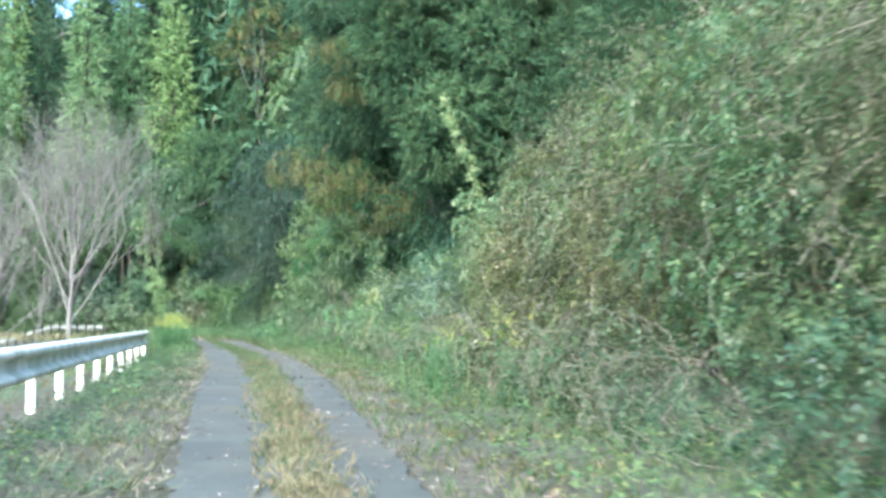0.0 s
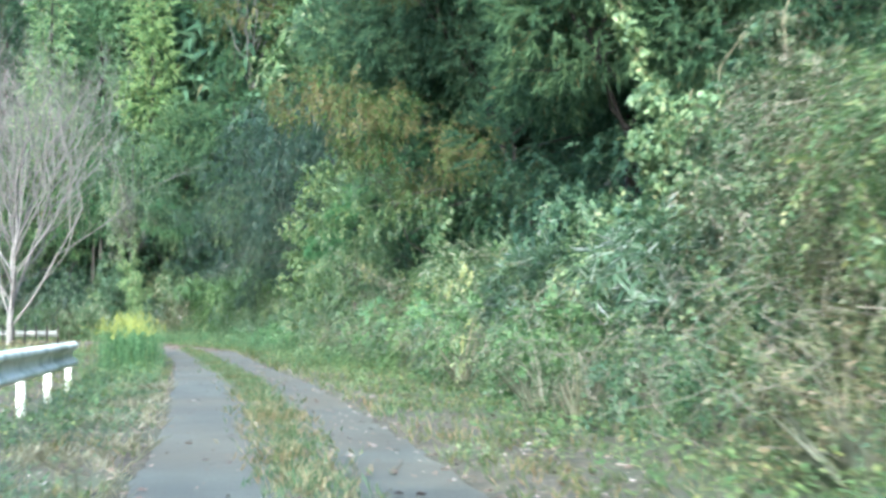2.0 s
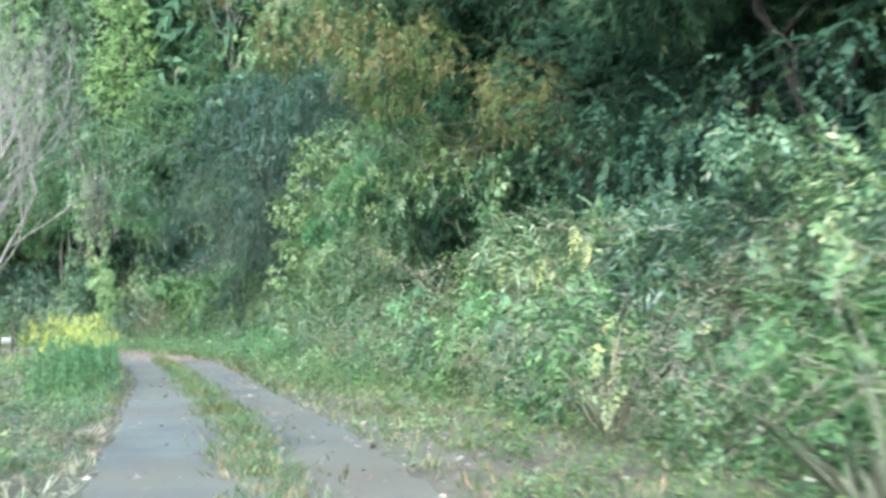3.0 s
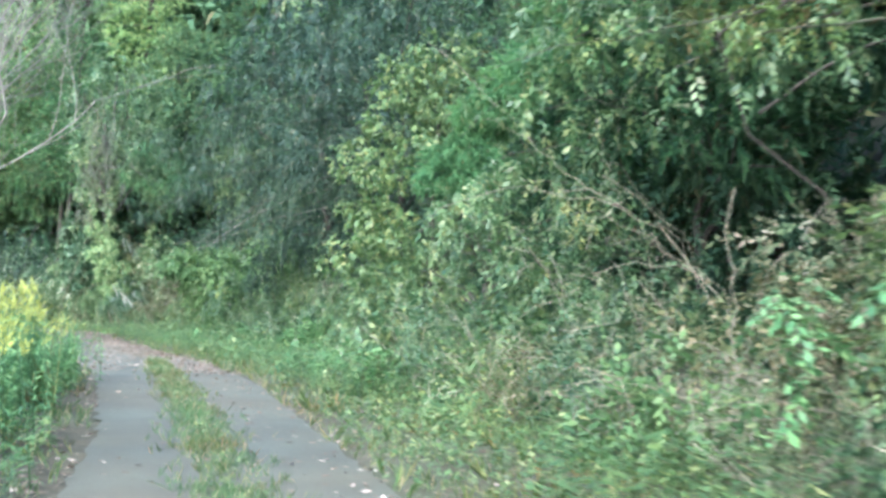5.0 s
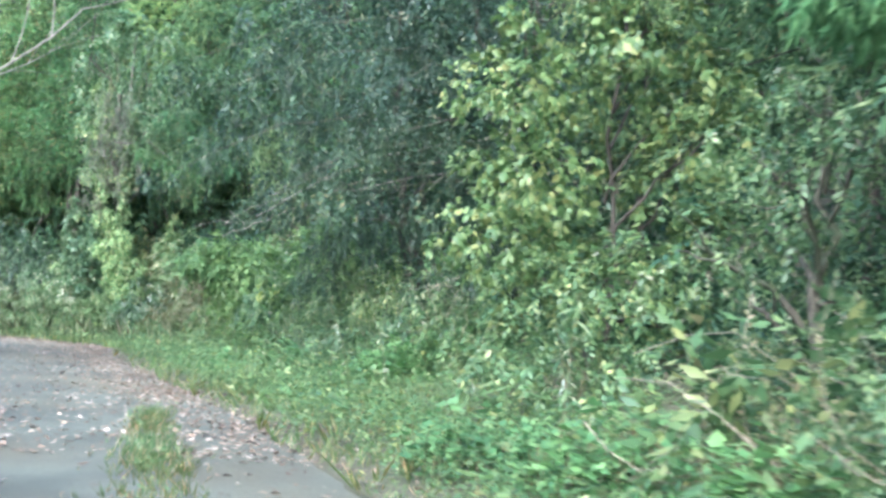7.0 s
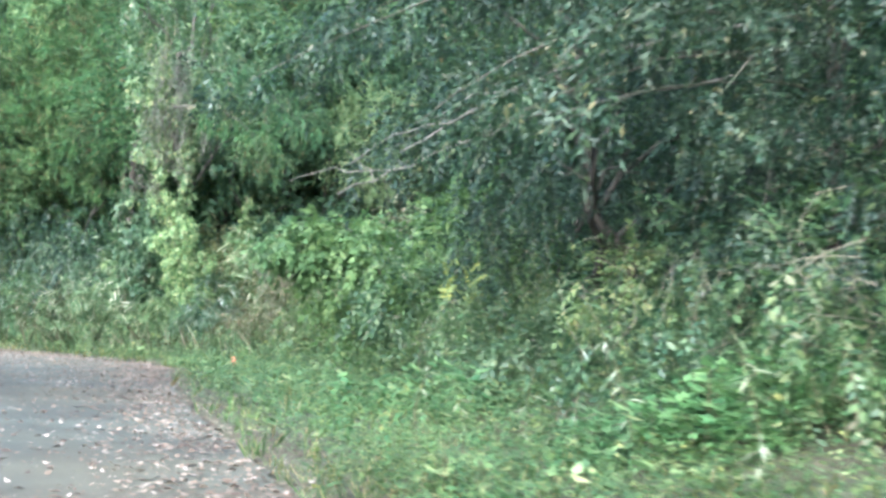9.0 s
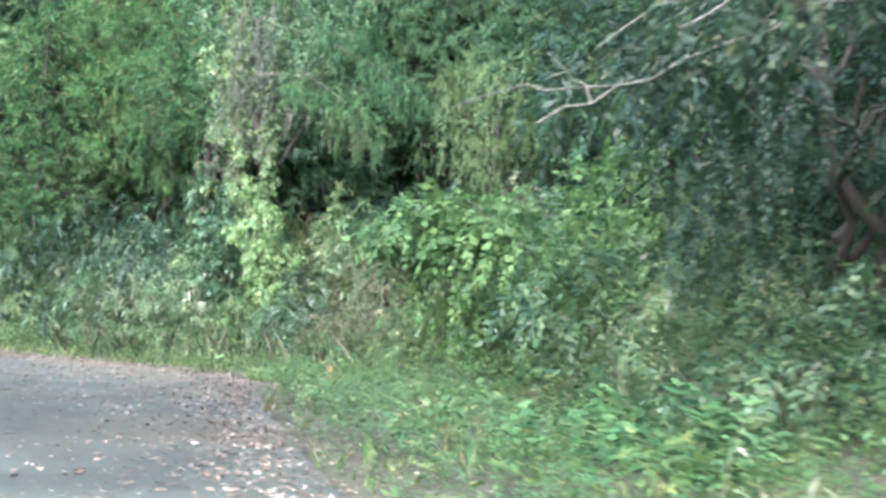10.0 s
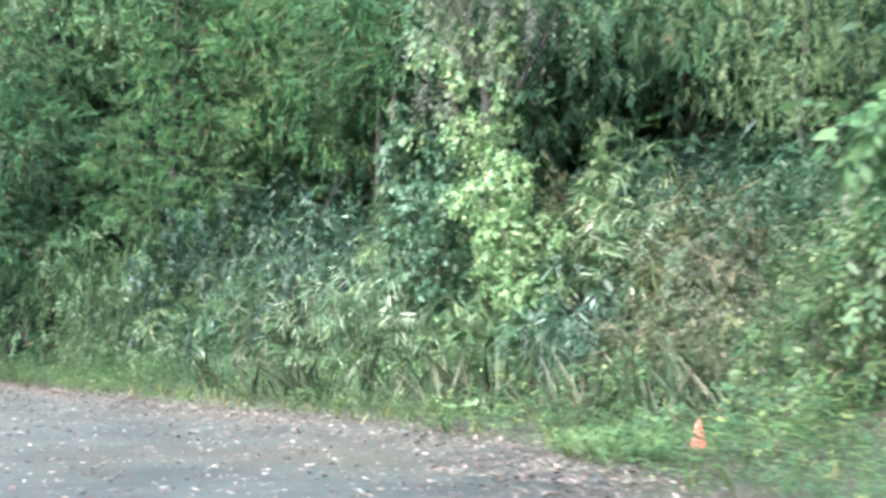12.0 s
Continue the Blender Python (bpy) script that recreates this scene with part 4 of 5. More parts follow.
climber(-7.75, 108.2, 6.8, 13.0, 0.85, 604, "withered brown climber hanging on the tree", "witherleaf", 13, 0.95, spray="hang", ragged=0.5)
climber(-8.0, 108.6, 6.6, 13.0, 0.75, 613, "green climber among the withered leaves on the tree", "vine", 12, 0.85, spray="vine", ragged=0.6)
climber(-4.7, 109.9, 3.4, 6.8, 0.28, 605, CLAD, "yellow", 34, 0.85)
STRAND = "pale green climber strand above the thicket"
climber(7.3, 37.3, 5.0, 8.9, 0.15, 606, STRAND, "vine", 70, 0.55, (-1.5, 0.0), spray="vinefull")
HEAP = "heap of pale green climber leaves on the thicket"
for k, (x, y, z0, z1, r, dx) in enumerate(((7.3, 35.0, 2.6, 5.2, 0.8, 0.4), (8.0, 34.8, 3.8, 6.2, 0.9, 0.6), (8.9, 34.4, 4.0, 7.0, 1.0, 0.6), (7.2, 34.4, 2.0, 3.8, 0.7, 0.5))):
    climber(x, y, z0, z1, r, 641 + k, HEAP, ("vine", "broad", "thicket", "broad")[k], 52, 0.6, (dx, -0.3), spray="vinefull", ragged=0.35)
climber(5.75, 48.2, 3.2, 4.9, 0.22, 608, "yellowing climber strand hanging from the tree", "yellow", 50, 0.7)
for i, (x, y, h) in enumerate(((-1.5, 121, 14), (5.2, 109.5, 13), (-13.5, 123, 17), (4.5, 123.0, 15), (6.5, 103, 14), (5.5, 96, 13), (-3.5, 121.5, 17))):
    broad_tree(x, y, h, 4.2, 5.4, "puff", ("cedar", "midced", "dark")[(i * 2) % 3], 490 + i, 12.0, 1.4, "dark tree with layered foliage behind the bend", 0.09, droop=0.3, lobes_n=34, limbs=6, clump=0.72, bark="shade_bark")
for i, (x, y, h) in enumerate(((-11.2, 120.2, 17), (-25.0, 121.8, 17), (-10.2, 116.2, 18), (-19.0, 123.5, 18), (-29, 130, 17), (0.5, 124, 20), (5.8, 120, 19), (-11.8, 124.5, 19))):
    cedar(x, y, h, 4.2, 930 + i, (7.6 if i in (0, 2, 7) else 4.6 if i in (1, 3) else 6.4) / h, 4.6, 1.5, "green conifer with layered boughs and brownish tufts behind the bend", "midced", group="conifers behind the bend", spray="puff", droop=0.2, plump=0.6)
# added bushes with darkened leaves, in place of the shaded hollow under the conifers
for i, (x, y) in enumerate(((-12.4, 115.0), (-15.0, 117.4), (-17.8, 119.6))):
    bush(x, y, 1.8, 5.6, "smallfar", "deep", 560 + i, 14, 1.3, "dark evergreen bush behind the bamboo grass", "bushes under the trees", count=9, stems=4)
for i in range(9):
    bush(-4 - 3.0 * i, 113.5 + 3.0 * i, 2.2, 3.6, "smallfar", "dark", 540 + i, 8, 1.5, "dark evergreen bush behind the bamboo grass", "bushes under the trees", count=8, stems=4)


for i, (x, y, r, h, sp, m) in enumerate(((-4.4, 104.4, 1.1, 1.6, "sasa", "thicket"), (-3.0, 103.4, 1.2, 1.9, "small", "thicket"), (-1.8, 102.4, 1.2, 1.9, "small", "vine"), (-5.6, 105.4, 1.0, 1.7, "sasa", "sasa"), (-0.8, 101.2, 1.1, 2.0, "sasa", "thicket"))):
    bush(x, y, r, h, sp, m, 600 + i, 20, 1.0, "low tangle of dry and green shrubs beside the bend", "bushes at the bend", count=8, tangle=40)
# added bushes whose dark leaves stand for the shaded gap between the trees
for i, (x, y) in enumerate(((-4.2, 114.2), (-2.0, 115.4), (-3.4, 117.4), (-1.6, 119.4), (0.3, 120.2), (1.8, 120.6), (-0.4, 121.6), (4.6, 117.0), (5.8, 113.6), (-5.6, 117.4), (4.4, 120.6), (2.4, 113.4))):
    bush(x, y, 2.1, 2.7 + 0.5 * math.sin(i * 2.1), "smallfar", ("dark", "deep")[i % 2], 620 + i, 11, 1.4, "dark evergreen bush on the slope behind the bend", "bushes under the trees", count=9, stems=4)
broad_tree(1.3, 116.6, 8.6, 3.0, 3.4, "small", "vine", 575, 22.0, 1.05, "light green leafy tree on the slope behind the bend", 0.12, lobes_n=22, limbs=7)
bush(-19.6, 119.6, 2.3, 5.4, "small", "broad", 570, 16, 1.25, "tall green leafy bush at the edge of the bend", "bushes at the bend", count=10)
bush(-22.5, 122.5, 2.0, 4.6, "small", "herb", 571, 16, 1.25, "tall green leafy bush at the edge of the bend", "bushes at the bend", count=10)


# ---- crash barrier ----
def crash_barrier():
    ob = empty_thing("crash_barrier", -3.0, 20.0, "white steel crash barrier with a weathered corrugated beam", "guardrail", z=0.0)
    ob.location = (0, 0, 0)
    prof = [(0.0, 0.46), (0.03, 0.45), (0.1, 0.49), (0.115, 0.53), (0.1, 0.57), (0.01, 0.62), (0.0, 0.69), (0.01, 0.76), (0.1, 0.81), (0.115, 0.85), (0.1, 0.89), (0.04, 0.95), (0.0, 0.94)]
    ys = np.linspace(-12, 43.0, 56)
    xs = np.interp(ys, [-12, 17, 44], [-2.72, -2.86, -3.12])
    v, f = [], []
    loop = prof + [(a - 0.012, b) for a, b in prof[::-1]]
    for x, y in zip(xs, ys):
        end = max(0.0, (y - 42.2) / 0.8)
        for a, b in loop:
            v.append((x + a - end * 0.12 * end, y, b + float(np.interp(y, [5, 43], [0.03, 0.15]))))
    k = len(loop)
    for i in range(len(ys) - 1):
        for j in range(k):
            f.append((i * k + j, i * k + (j + 1) % k, (i + 1) * k + (j + 1) % k, (i + 1) * k + j))
    part_np("beam", v, f, MAT["paint"], ob, "white corrugated beam with greenish stains", smooth=False)
    shape = None
    for i in range(18):
        y = 42.0 - 3.0 * i
        if shape is None:
            tv, tf = tube([(0, 0, -0.6), (0, 0, 0.92), (0, 0, 0.94)], [0.07, 0.07, 0.02], 12)
            shape = mesh_np("post", tv, tf, MAT["paint"])
        post = new("post", shape)
        post.parent = ob
        x = float(np.interp(y, [-12, 17, 44], [-2.72, -2.86, -3.12])) - 0.08
        post.location = (x, y, -0.08 + float(np.interp(y, [5, 43], [0.02, 0.14])))
    return ob


crash_barrier()


# ---- ground cover ----
def scatter(n, x0, x1, y0, y1, keep, rng):
    x, y = rng.uniform(x0, x1, n), rng.uniform(y0, y1, n)
    r, l = edge_distance(x, y, RIGHT_EDGE), -edge_distance(x, y, LEFT_EDGE)
    k = keep(x, y, r, l)
    x, y = x[k], y[k]
    return np.stack([x, y, np.maximum(ground_z(x, y), road_z(y) - 0.02)], -1)


def cover():
    rng = np.random.default_rng(21)
    p = scatter(46000, -6, 6, 2, 75, lambda x, y, r, l: ((r > 0.03) & (r < 3.6)) | ((l > 0.1) & (l < 3.5) & (y < 66)), rng)
    bare = np.where(p[:, 0] < 0, np.interp(p[:, 1], [12, 26, 40], [0.75, 0.6, 0.1]), 0.0)
    p = p[wave(p[:, 0], p[:, 1], 1.4, 0.4) + rng.normal(0, 0.35, len(p)) > bare - 0.1]
    ob = part_np("grass", *strew_up("grass", p, rng.uniform(0.2, 0.55, len(p)), rng, 0.5), MAT["grass"])
    tagged(ob, "short green and dry grass on the verges", "grass", kind="stuff")
    p = scatter(120000, -40, 8, 45, 135, lambda x, y, r, l: (r > 0.05) & (r < np.interp(y, [45, 58, 75, 90, 98, 108, 113], [2.5, 3.5, 6.5, 7.0, 8.5, 7.5, 3])), rng)
    p = p[np.hypot(p[:, 0] + 4.1, (p[:, 1] - 98.4) * 0.6) > 0.4]
    k = np.interp(edge_distance(p[:, 0], p[:, 1], RIGHT_EDGE), [0, 0.5, 1.5, 4], [0.8, 1.15, 1.2, 1.4]) * np.interp(p[:, 1], [90, 98], [1.0, 1.25]) * (1 + 0.45 * wave(p[:, 0], p[:, 1], 1.7, 0.8))
    tall = 1 + 0.9 * np.clip(wave(p[:, 0], p[:, 1], 0.8, 1.9), -0.5, 1)
    k = k * tall * rng.uniform(0.5, 1.15, len(p))
    fine = wave(p[:, 0], p[:, 1], 0.55, 2.7) + rng.normal(0, 0.35, len(p)) > -0.25
    ob = part_np("verge_herb", *strew_up("herbfine", p[fine], k[fine] * 0.95, rng, 0.25), MAT["herb"])
    tagged(ob, "bright green herbs along the edge of the road", "weeds", kind="stuff")
    gold = ~fine & (wave(p[:, 0], p[:, 1], 1.1, 3.3) > 0.25)
    ob = part_np("verge_leafage", *strew_up("herb", p[~fine & ~gold], k[~fine & ~gold] * 0.9, rng, 0.3), MAT["herb"])
    tagged(ob, "leafy green weeds among the herbs on the verge", "weeds", kind="stuff")
    ob = part_np("yellow_herb", *strew_up("herb", p[gold], k[gold], rng, 0.3), MAT["ivy"])
    tagged(ob, "patches of yellow-green weeds on the verge", "weeds", kind="stuff")
    p = scatter(4500, -8, 8, 58, 100, lambda x, y, r, l: (r > 0.8) & (r < np.interp(y, [58, 75, 98], [3.5, 6.5, 4])), rng)
    ob = part_np("verge_dock", *strew_up("midherb", p, rng.uniform(0.4, 0.85, len(p)), rng, 0.35), MAT["fresh"])
    tagged(ob, "broad-leaved pale green weeds on the verge", "weeds", kind="stuff")
    p = scatter(26000, -8, 6, 4, 75, lambda x, y, r, l: ((r > 0.7) & (r < 4)) | ((l > np.interp(y, [30, 42], [0.9, 0.3])) & (l < 2.0) | (l > 2.6) & (l < 7)) & (y < 66), rng)
    p = p[wave(p[:, 0], p[:, 1], 0.9, 3.1) + rng.normal(0, 0.4, len(p)) > -0.25]
    ob = part_np("verge_weed", *strew_up("herb", p, rng.uniform(0.45, 1.05, len(p)), rng, 0.25), MAT["herb"])
    tagged(ob, "low leafy weeds on the verges", "weeds", kind="stuff")
    p = scatter(26000, -40, 8, 45, 135, lambda x, y, r, l: (r > -0.05) & (r < np.interp(y, [45, 58, 75, 98, 110], [2.0, 3.0, 5.5, 4, 2.4])), rng)
    p = p[wave(p[:, 0], p[:, 1], 1.2, 5.0) + rng.normal(0, 0.3, len(p)) > 0.0]
    ob = part_np("verge_grass", *strew_up("tall", p, rng.uniform(0.18, 0.5, len(p)), rng, 0.4), MAT["grass"])
    tagged(ob, "tufts of grass among the herbs on the verge", "grass", kind="stuff")
    p = scatter(15000, -4, 0, 3, 50, lambda x, y, r, l: (l > 0.25) & (l < 1.8), rng)
    p = p[wave(p[:, 0], p[:, 1], 1.0, 6.2) + rng.normal(0, 0.35, len(p)) + np.interp(-p[:, 0], [0.8, 1.7], [-0.5, 0.4]) > 0.0]
    ob = part_np("barrier_weed", *strew_up("herb", p, rng.uniform(0.25, 0.6, len(p)), rng, 0.25), MAT["herb"])
    tagged(ob, "green weeds growing beside and under the crash barrier", "weeds", kind="stuff")
    p = scatter(9000, -3, 0, 5, 42, lambda x, y, r, l: (l > 0.02) & (l < 1.3), rng)
    p = p[wave(p[:, 0], p[:, 1], 1.6, 0.9) + rng.normal(0, 0.4, len(p)) > 0.15]
    ob = part_np("verge_straw", *strew_up("grass", p, rng.uniform(0.25, 0.6, len(p)), rng, 1.1), MAT["palestraw"])
    tagged(ob, "pale dry grass lying along the edge of the lane", "grass", kind="stuff")
    # a bright tuft by the inner corner of the verge
    p = scatter(26000, -7.5, -3.0, 95.5, 100.5, lambda x, y, r, l: (r > 0.02) & (r < 1.4), rng)
    p = p[np.hypot(p[:, 0] + 5.0, (p[:, 1] - 98.0) * 0.7) + rng.normal(0, 0.25, len(p)) < 0.75][:1500]
    ob = part_np("bright_grass", *strew_up("herb", p, rng.uniform(0.35, 0.8, len(p)), rng, 0.35), MAT["ivy"])
    tagged(ob, "bright yellow-green grass tuft beside the traffic cone", "grass", kind="stuff")
    # dry stalks at the foot of the thicket round the bend
    p = scatter(2400, -14, 1.5, 99.5, 113, lambda x, y, r, l: (r > np.interp(y, [100, 106, 112], [2.6, 1.9, 1.4])) & (r < np.interp(y, [100, 106, 112], [5.0, 3.6, 2.6])), rng)
    p = p[wave(p[:, 0], p[:, 1], 1.5, 4.4) + rng.normal(0, 0.4, len(p)) > 0.1]
    ob = part_np("dry_stalk", *strew_up("stalk", p, rng.uniform(0.7, 1.7, len(p)), rng, 0.45), MAT["thicket"])
    tagged(ob, "tall thin dry stalks at the foot of the thicket", "grass", kind="stuff")
    # undergrowth under the trees
    p = scatter(44000, -50, 22, 0, 160, lambda x, y, r, l: (r > np.interp(y, [0, 60, 75, 88, 95, 104, 112], [5.5, 4.5, 6.5, 6.5, 8.5, 8.5, 6])) & (r < 22) | (l > 22) & (l < 50) & (y > 90), rng)
    ob = part_np("undergrowth", *strew("broadfar", p, rng.normal(0, 0.5, p.shape) + np.array([0, 0, 0.8]), rng.uniform(1.6, 2.8, len(p)), rng), MAT["dark"])
    tagged(ob, "dark green undergrowth on the wooded slope", "undergrowth", kind="stuff")
    p = scatter(3200, -40, -5, 60, 112, lambda x, y, r, l: (l > 0.6) & (l < 22), rng)
    ob = part_np("field_grass", *strew_up("tall", p, rng.uniform(0.3, 0.6, len(p)), rng, 0.5), MAT["palestraw"])
    tagged(ob, "withered straw-coloured grass in the field", "grass", kind="stuff")
    # the strip between the wheel tracks
    n = 12000
    y = rng.uniform(2, 67, n)
    c = np.interp(y, [0, 10, 22, 31, 40, 54, 66], [0.56, 0.57, 0.66, 0.62, 0.45, -0.55, -1.65])
    w = np.interp(y, [0, 30, 60, 68], [0.3, 0.38, 0.32, 0.12])
    x = c + rng.normal(0, 0.55, n) * w
    p = np.stack([x, y, road_z(y)], -1)
    p = p[wave(x, y, 1.1, 2.0) + rng.normal(0, 0.4, n) > -0.4]
    straw = p
    p = p[rng.random(len(p)) < np.interp(p[:, 1], [8, 16, 24], [0.35, 0.7, 1.0])]
    ob = part_np("strip_grass", *strew_up("grass", p, rng.uniform(0.15, 0.42, len(p)), rng, 0.5), MAT["grass"])
    tagged(ob, "green and straw-coloured grass between the wheel tracks", "grass", kind="stuff")
    p = straw + rng.normal(0, 0.08, straw.shape) * [1, 1, 0]
    p = p[rng.random(len(p)) < np.interp(p[:, 1], [8, 14, 22, 32, 40], [1.0, 0.75, 0.4, 0.25, 0.0])]
    ob = part_np("strip_straw", *strew_up("grass", p, rng.uniform(0.2, 0.45, len(p)), rng, 0.9), MAT["straw"])
    tagged(ob, "orange-brown dry straw lying in the strip between the wheel tracks", "grass", kind="stuff")
    q = scatter(7000, -4, 3, 34, 68, lambda x, y, r, l: (r < 0) & (l < 0), rng)
    c = np.interp(q[:, 1], [0, 10, 22, 31, 40, 54, 66], [0.56, 0.57, 0.66, 0.62, 0.45, -0.55, -1.65])
    q = q[np.abs(q[:, 0] - c) < 0.2 + 0.1 * wave(q[:, 0], q[:, 1], 1.3)]
    q[:, 2] = road_z(q[:, 1])
    ob = part_np("strip_weed", *strew_up("herb", q, rng.uniform(0.25, 0.6, len(q)), rng, 0.3), MAT["herb"])
    tagged(ob, "low green weeds between the wheel tracks", "weeds", kind="stuff")
    # fallen leaves
    n = 300000
    x, y = rng.uniform(-22, 4, n), rng.uniform(4, 118, n)
    r, l = edge_distance(x, y, RIGHT_EDGE), -edge_distance(x, y, LEFT_EDGE)
    near = 1.6 * np.exp(-np.abs(r + 0.5) / 0.7) + 0.6 * np.exp(-np.abs(l + 0.1) / 0.3)
    dens = np.where(y > 62, np.interp(y, [62, 84, 94], [0.15, 0.17, 0.34]) + 0.9 * near, np.where(l > 0, 0.5, np.where(r > 0, 0.42, 0.003 + 0.12 * near)))
    k = (rng.random(n) < dens) & (r < 1.6) & (l < 2.6)
    x, y = x[k], y[k]
    # a drift of leaves along the outer edge of the wide road
    x2, y2 = rng.uniform(-24, 0.5, 420000), rng.uniform(62, 118, 420000)
    r2 = edge_distance(x2, y2, RIGHT_EDGE)
    k = rng.random(len(x2)) < 0.55 * np.exp(-np.abs(r2 + 0.4) / 0.32) * np.clip(0.6 + wave(x2, y2, 0.8, 2.2), 0.15, 1) + 0.011 * ((r2 < -0.6) & (r2 > -7) & (y2 > 82))
    x, y = np.concatenate([x, x2[k]]), np.concatenate([y, y2[k]])
    a = rng.uniform(0, 2 * np.pi, len(x))
    s = rng.uniform(0.018, 0.056, len(x))
    tilt = rng.normal(0, 0.25, (len(x), 4))
    v = np.zeros((len(x), 4, 3))
    for j, (u, w) in enumerate(((-1, 0), (0, 0.5), (1, 0), (0, -0.5))):
        v[:, j, 0] = x + s * (u * np.cos(a) - w * np.sin(a))
        v[:, j, 1] = y + s * (u * np.sin(a) + w * np.cos(a))
        v[:, j, 2] = np.maximum(ground_z(x, y), road_z(y)) + 0.012 + s * np.abs(tilt[:, j])
    f = np.array([[0, 1, 2], [0, 2, 3]])[None] + (np.arange(len(x)) * 4)[:, None, None]
    ob = part_np("fallen_leaves", v.reshape(-1, 3), f.reshape(-1, 3), MAT["litter"])
    tagged(ob, "pale and brown fallen leaves lying on the road", "leaves", kind="stuff")


cover()


# ---- traffic cone, goldenrod, plume grass ----
def traffic_cone(x, y):
    ob = empty_thing("traffic_cone", x, y, "faded orange traffic cone standing in the grass", "traffic cone")
    bm = bmesh.new()
    bmesh.ops.create_cone(bm, cap_ends=True, segments=24, radius1=0.115, radius2=0.024, depth=0.38, matrix=Matrix.Translation((0, 0, 0.235)))
    part("body", bm, MAT["orange"], ob)
    bm = bmesh.new()
    bmesh.ops.create_cube(bm, size=1, matrix=Matrix.Translation((0, 0, 0.03)) @ Matrix.Diagonal((0.28, 0.28, 0.05, 1)))
    bmesh.ops.bevel(bm, geom=bm.edges[:], offset=0.012, segments=2, affect="EDGES")
    part("base", bm, MAT["orange"], ob)


traffic_cone(-4.04, 98.87)


def goldenrod(x, y, count, spread, height, seed, plumes=5):
    rng = np.random.default_rng(seed)
    ob = empty_thing("goldenrod_clump", x, y, "clump of tall goldenrod with yellow flower plumes", "weeds", "goldenrod beside the lane")
    px = rng.normal(0, spread[0], count)
    py = rng.uniform(-spread[1], spread[1], count)
    stems, lp, lw, fp, fw = [], [], [], [], []
    for a, b in zip(px, py):
        h = height * rng.uniform(0.75, 1.1)
        top = np.array([a + rng.normal(0, 0.12), b + rng.normal(0, 0.12), h])
        stems.append(tube([(a, b, 0), tuple((np.array([a, b, 0]) + top) / 2 + rng.normal(0, 0.03, 3)), tuple(top)], [0.008, 0.006, 0.003], 3))
        for k in range(44):
            u = rng.uniform(0.02, 0.85)
            lp.append(np.array([a, b, 0]) * (1 - u) + top * u)
            w = rng.uniform(0, 2 * math.pi)
            lw.append((math.cos(w), math.sin(w), -0.1))
        for k in range(plumes if rng.random() < plumes / 6 + 0.1 else 0):
            u = rng.uniform(0.84, 1.02)
            fp.append(np.array([a, b, 0]) * (1 - u) + top * u)
            w = rng.uniform(0, 2 * math.pi)
            fw.append((math.cos(w) * 0.6, math.sin(w) * 0.6, 1.0))
    tagged(part_np("stem", *joined(stems), MAT["herb"], ob), kind="stuff")
    tagged(part_np("foliage", *strew("stalkleaf", lp, lw, rng.uniform(0.4, 0.75, len(lp)), rng), MAT["fresh"], ob), kind="stuff")
    tagged(part_np("flower", *strew("small", fp, fw, rng.uniform(0.3, 0.55, len(fp)), rng), MAT["flower"], ob), kind="stuff")


goldenrod(-2.6, 48.8, 130, (0.45, 2.6), 1.45, 31, 4)
goldenrod(-2.7, 53.8, 110, (0.22, 1.9), 1.4, 32, 4)


# ---- fence along the field ----
def field_fence():
    ob = empty_thing("field_fence", -16, 86, "low grey fence with dark posts along the field", "fence", z=0.0)
    ob.location = (0, 0, 0)
    post = None
    line = np.stack([np.linspace(-8.9, -27, 31), np.linspace(82.5, 89.0, 31)], -1)
    base = [gz(*p) + 0.12 + 0.01 * i for i, p in enumerate(line)]
    for (x, y), z in zip(line, base):
        if post is None:
            post = mesh_np("post", *tube([(0, 0, -0.9), (0, 0, 0.9), (0, 0, 0.92)], [0.05, 0.05, 0.01], 8), MAT["shade_bark"])
        o = new("post", post)
        o.parent = ob
        o.location = (x, y, z)
    lo, hi = 0.34, 0.66
    v = [(x, y + d, z + h) for (x, y), z in zip(line, base) for d, h in ((0.08, lo), (0.11, lo), (0.11, hi), (0.08, hi))]
    f = [(i * 4 + j, i * 4 + (j + 1) % 4, i * 4 + 4 + (j + 1) % 4, i * 4 + 4 + j) for i in range(30) for j in range(4)]
    part_np("rail", v, f, MAT["fence"], ob, "wide pale grey rail")


field_fence()


# ---- bare arching stems and limbs ----
def bare_branch(points, thick, seed, label, forks=4, mat="pale_bark", name="bare_branch"):
    rng = np.random.default_rng(seed)
    ob = empty_thing(name, 0, 0, label, "branch", z=0.0)
    ob.location = (0, 0, 0)
    key = np.arange(len(points))
    u = np.linspace(0, len(points) - 1, 14)
    p = np.stack([np.interp(u, key, [q[k] for q in points]) for k in range(3)], -1)
    for _ in range(2):
        p[1:-1] = (p[:-2] + 2 * p[1:-1] + p[2:]) / 4
    p += rng.normal(0, 0.03, p.shape)
    part_np("stem", *tube(p, np.linspace(thick, thick * 0.35, 14), 6), MAT[mat], ob)
    for i in range(forks):
        k = 4 + (i * 9) // max(1, forks)
        d = p[min(k + 1, 13)] - p[k]
        d = d / np.linalg.norm(d) + rng.normal(0, 0.45, 3)
        tip = p[k] + d * rng.uniform(0.7, 1.6)
        q = curve_limb(p[k], tip, rng, 0.05, 0.08)
        part_np("side_twig", *tube(q, np.linspace(thick * 0.4, 0.004, len(q)), 4), MAT[mat], ob)


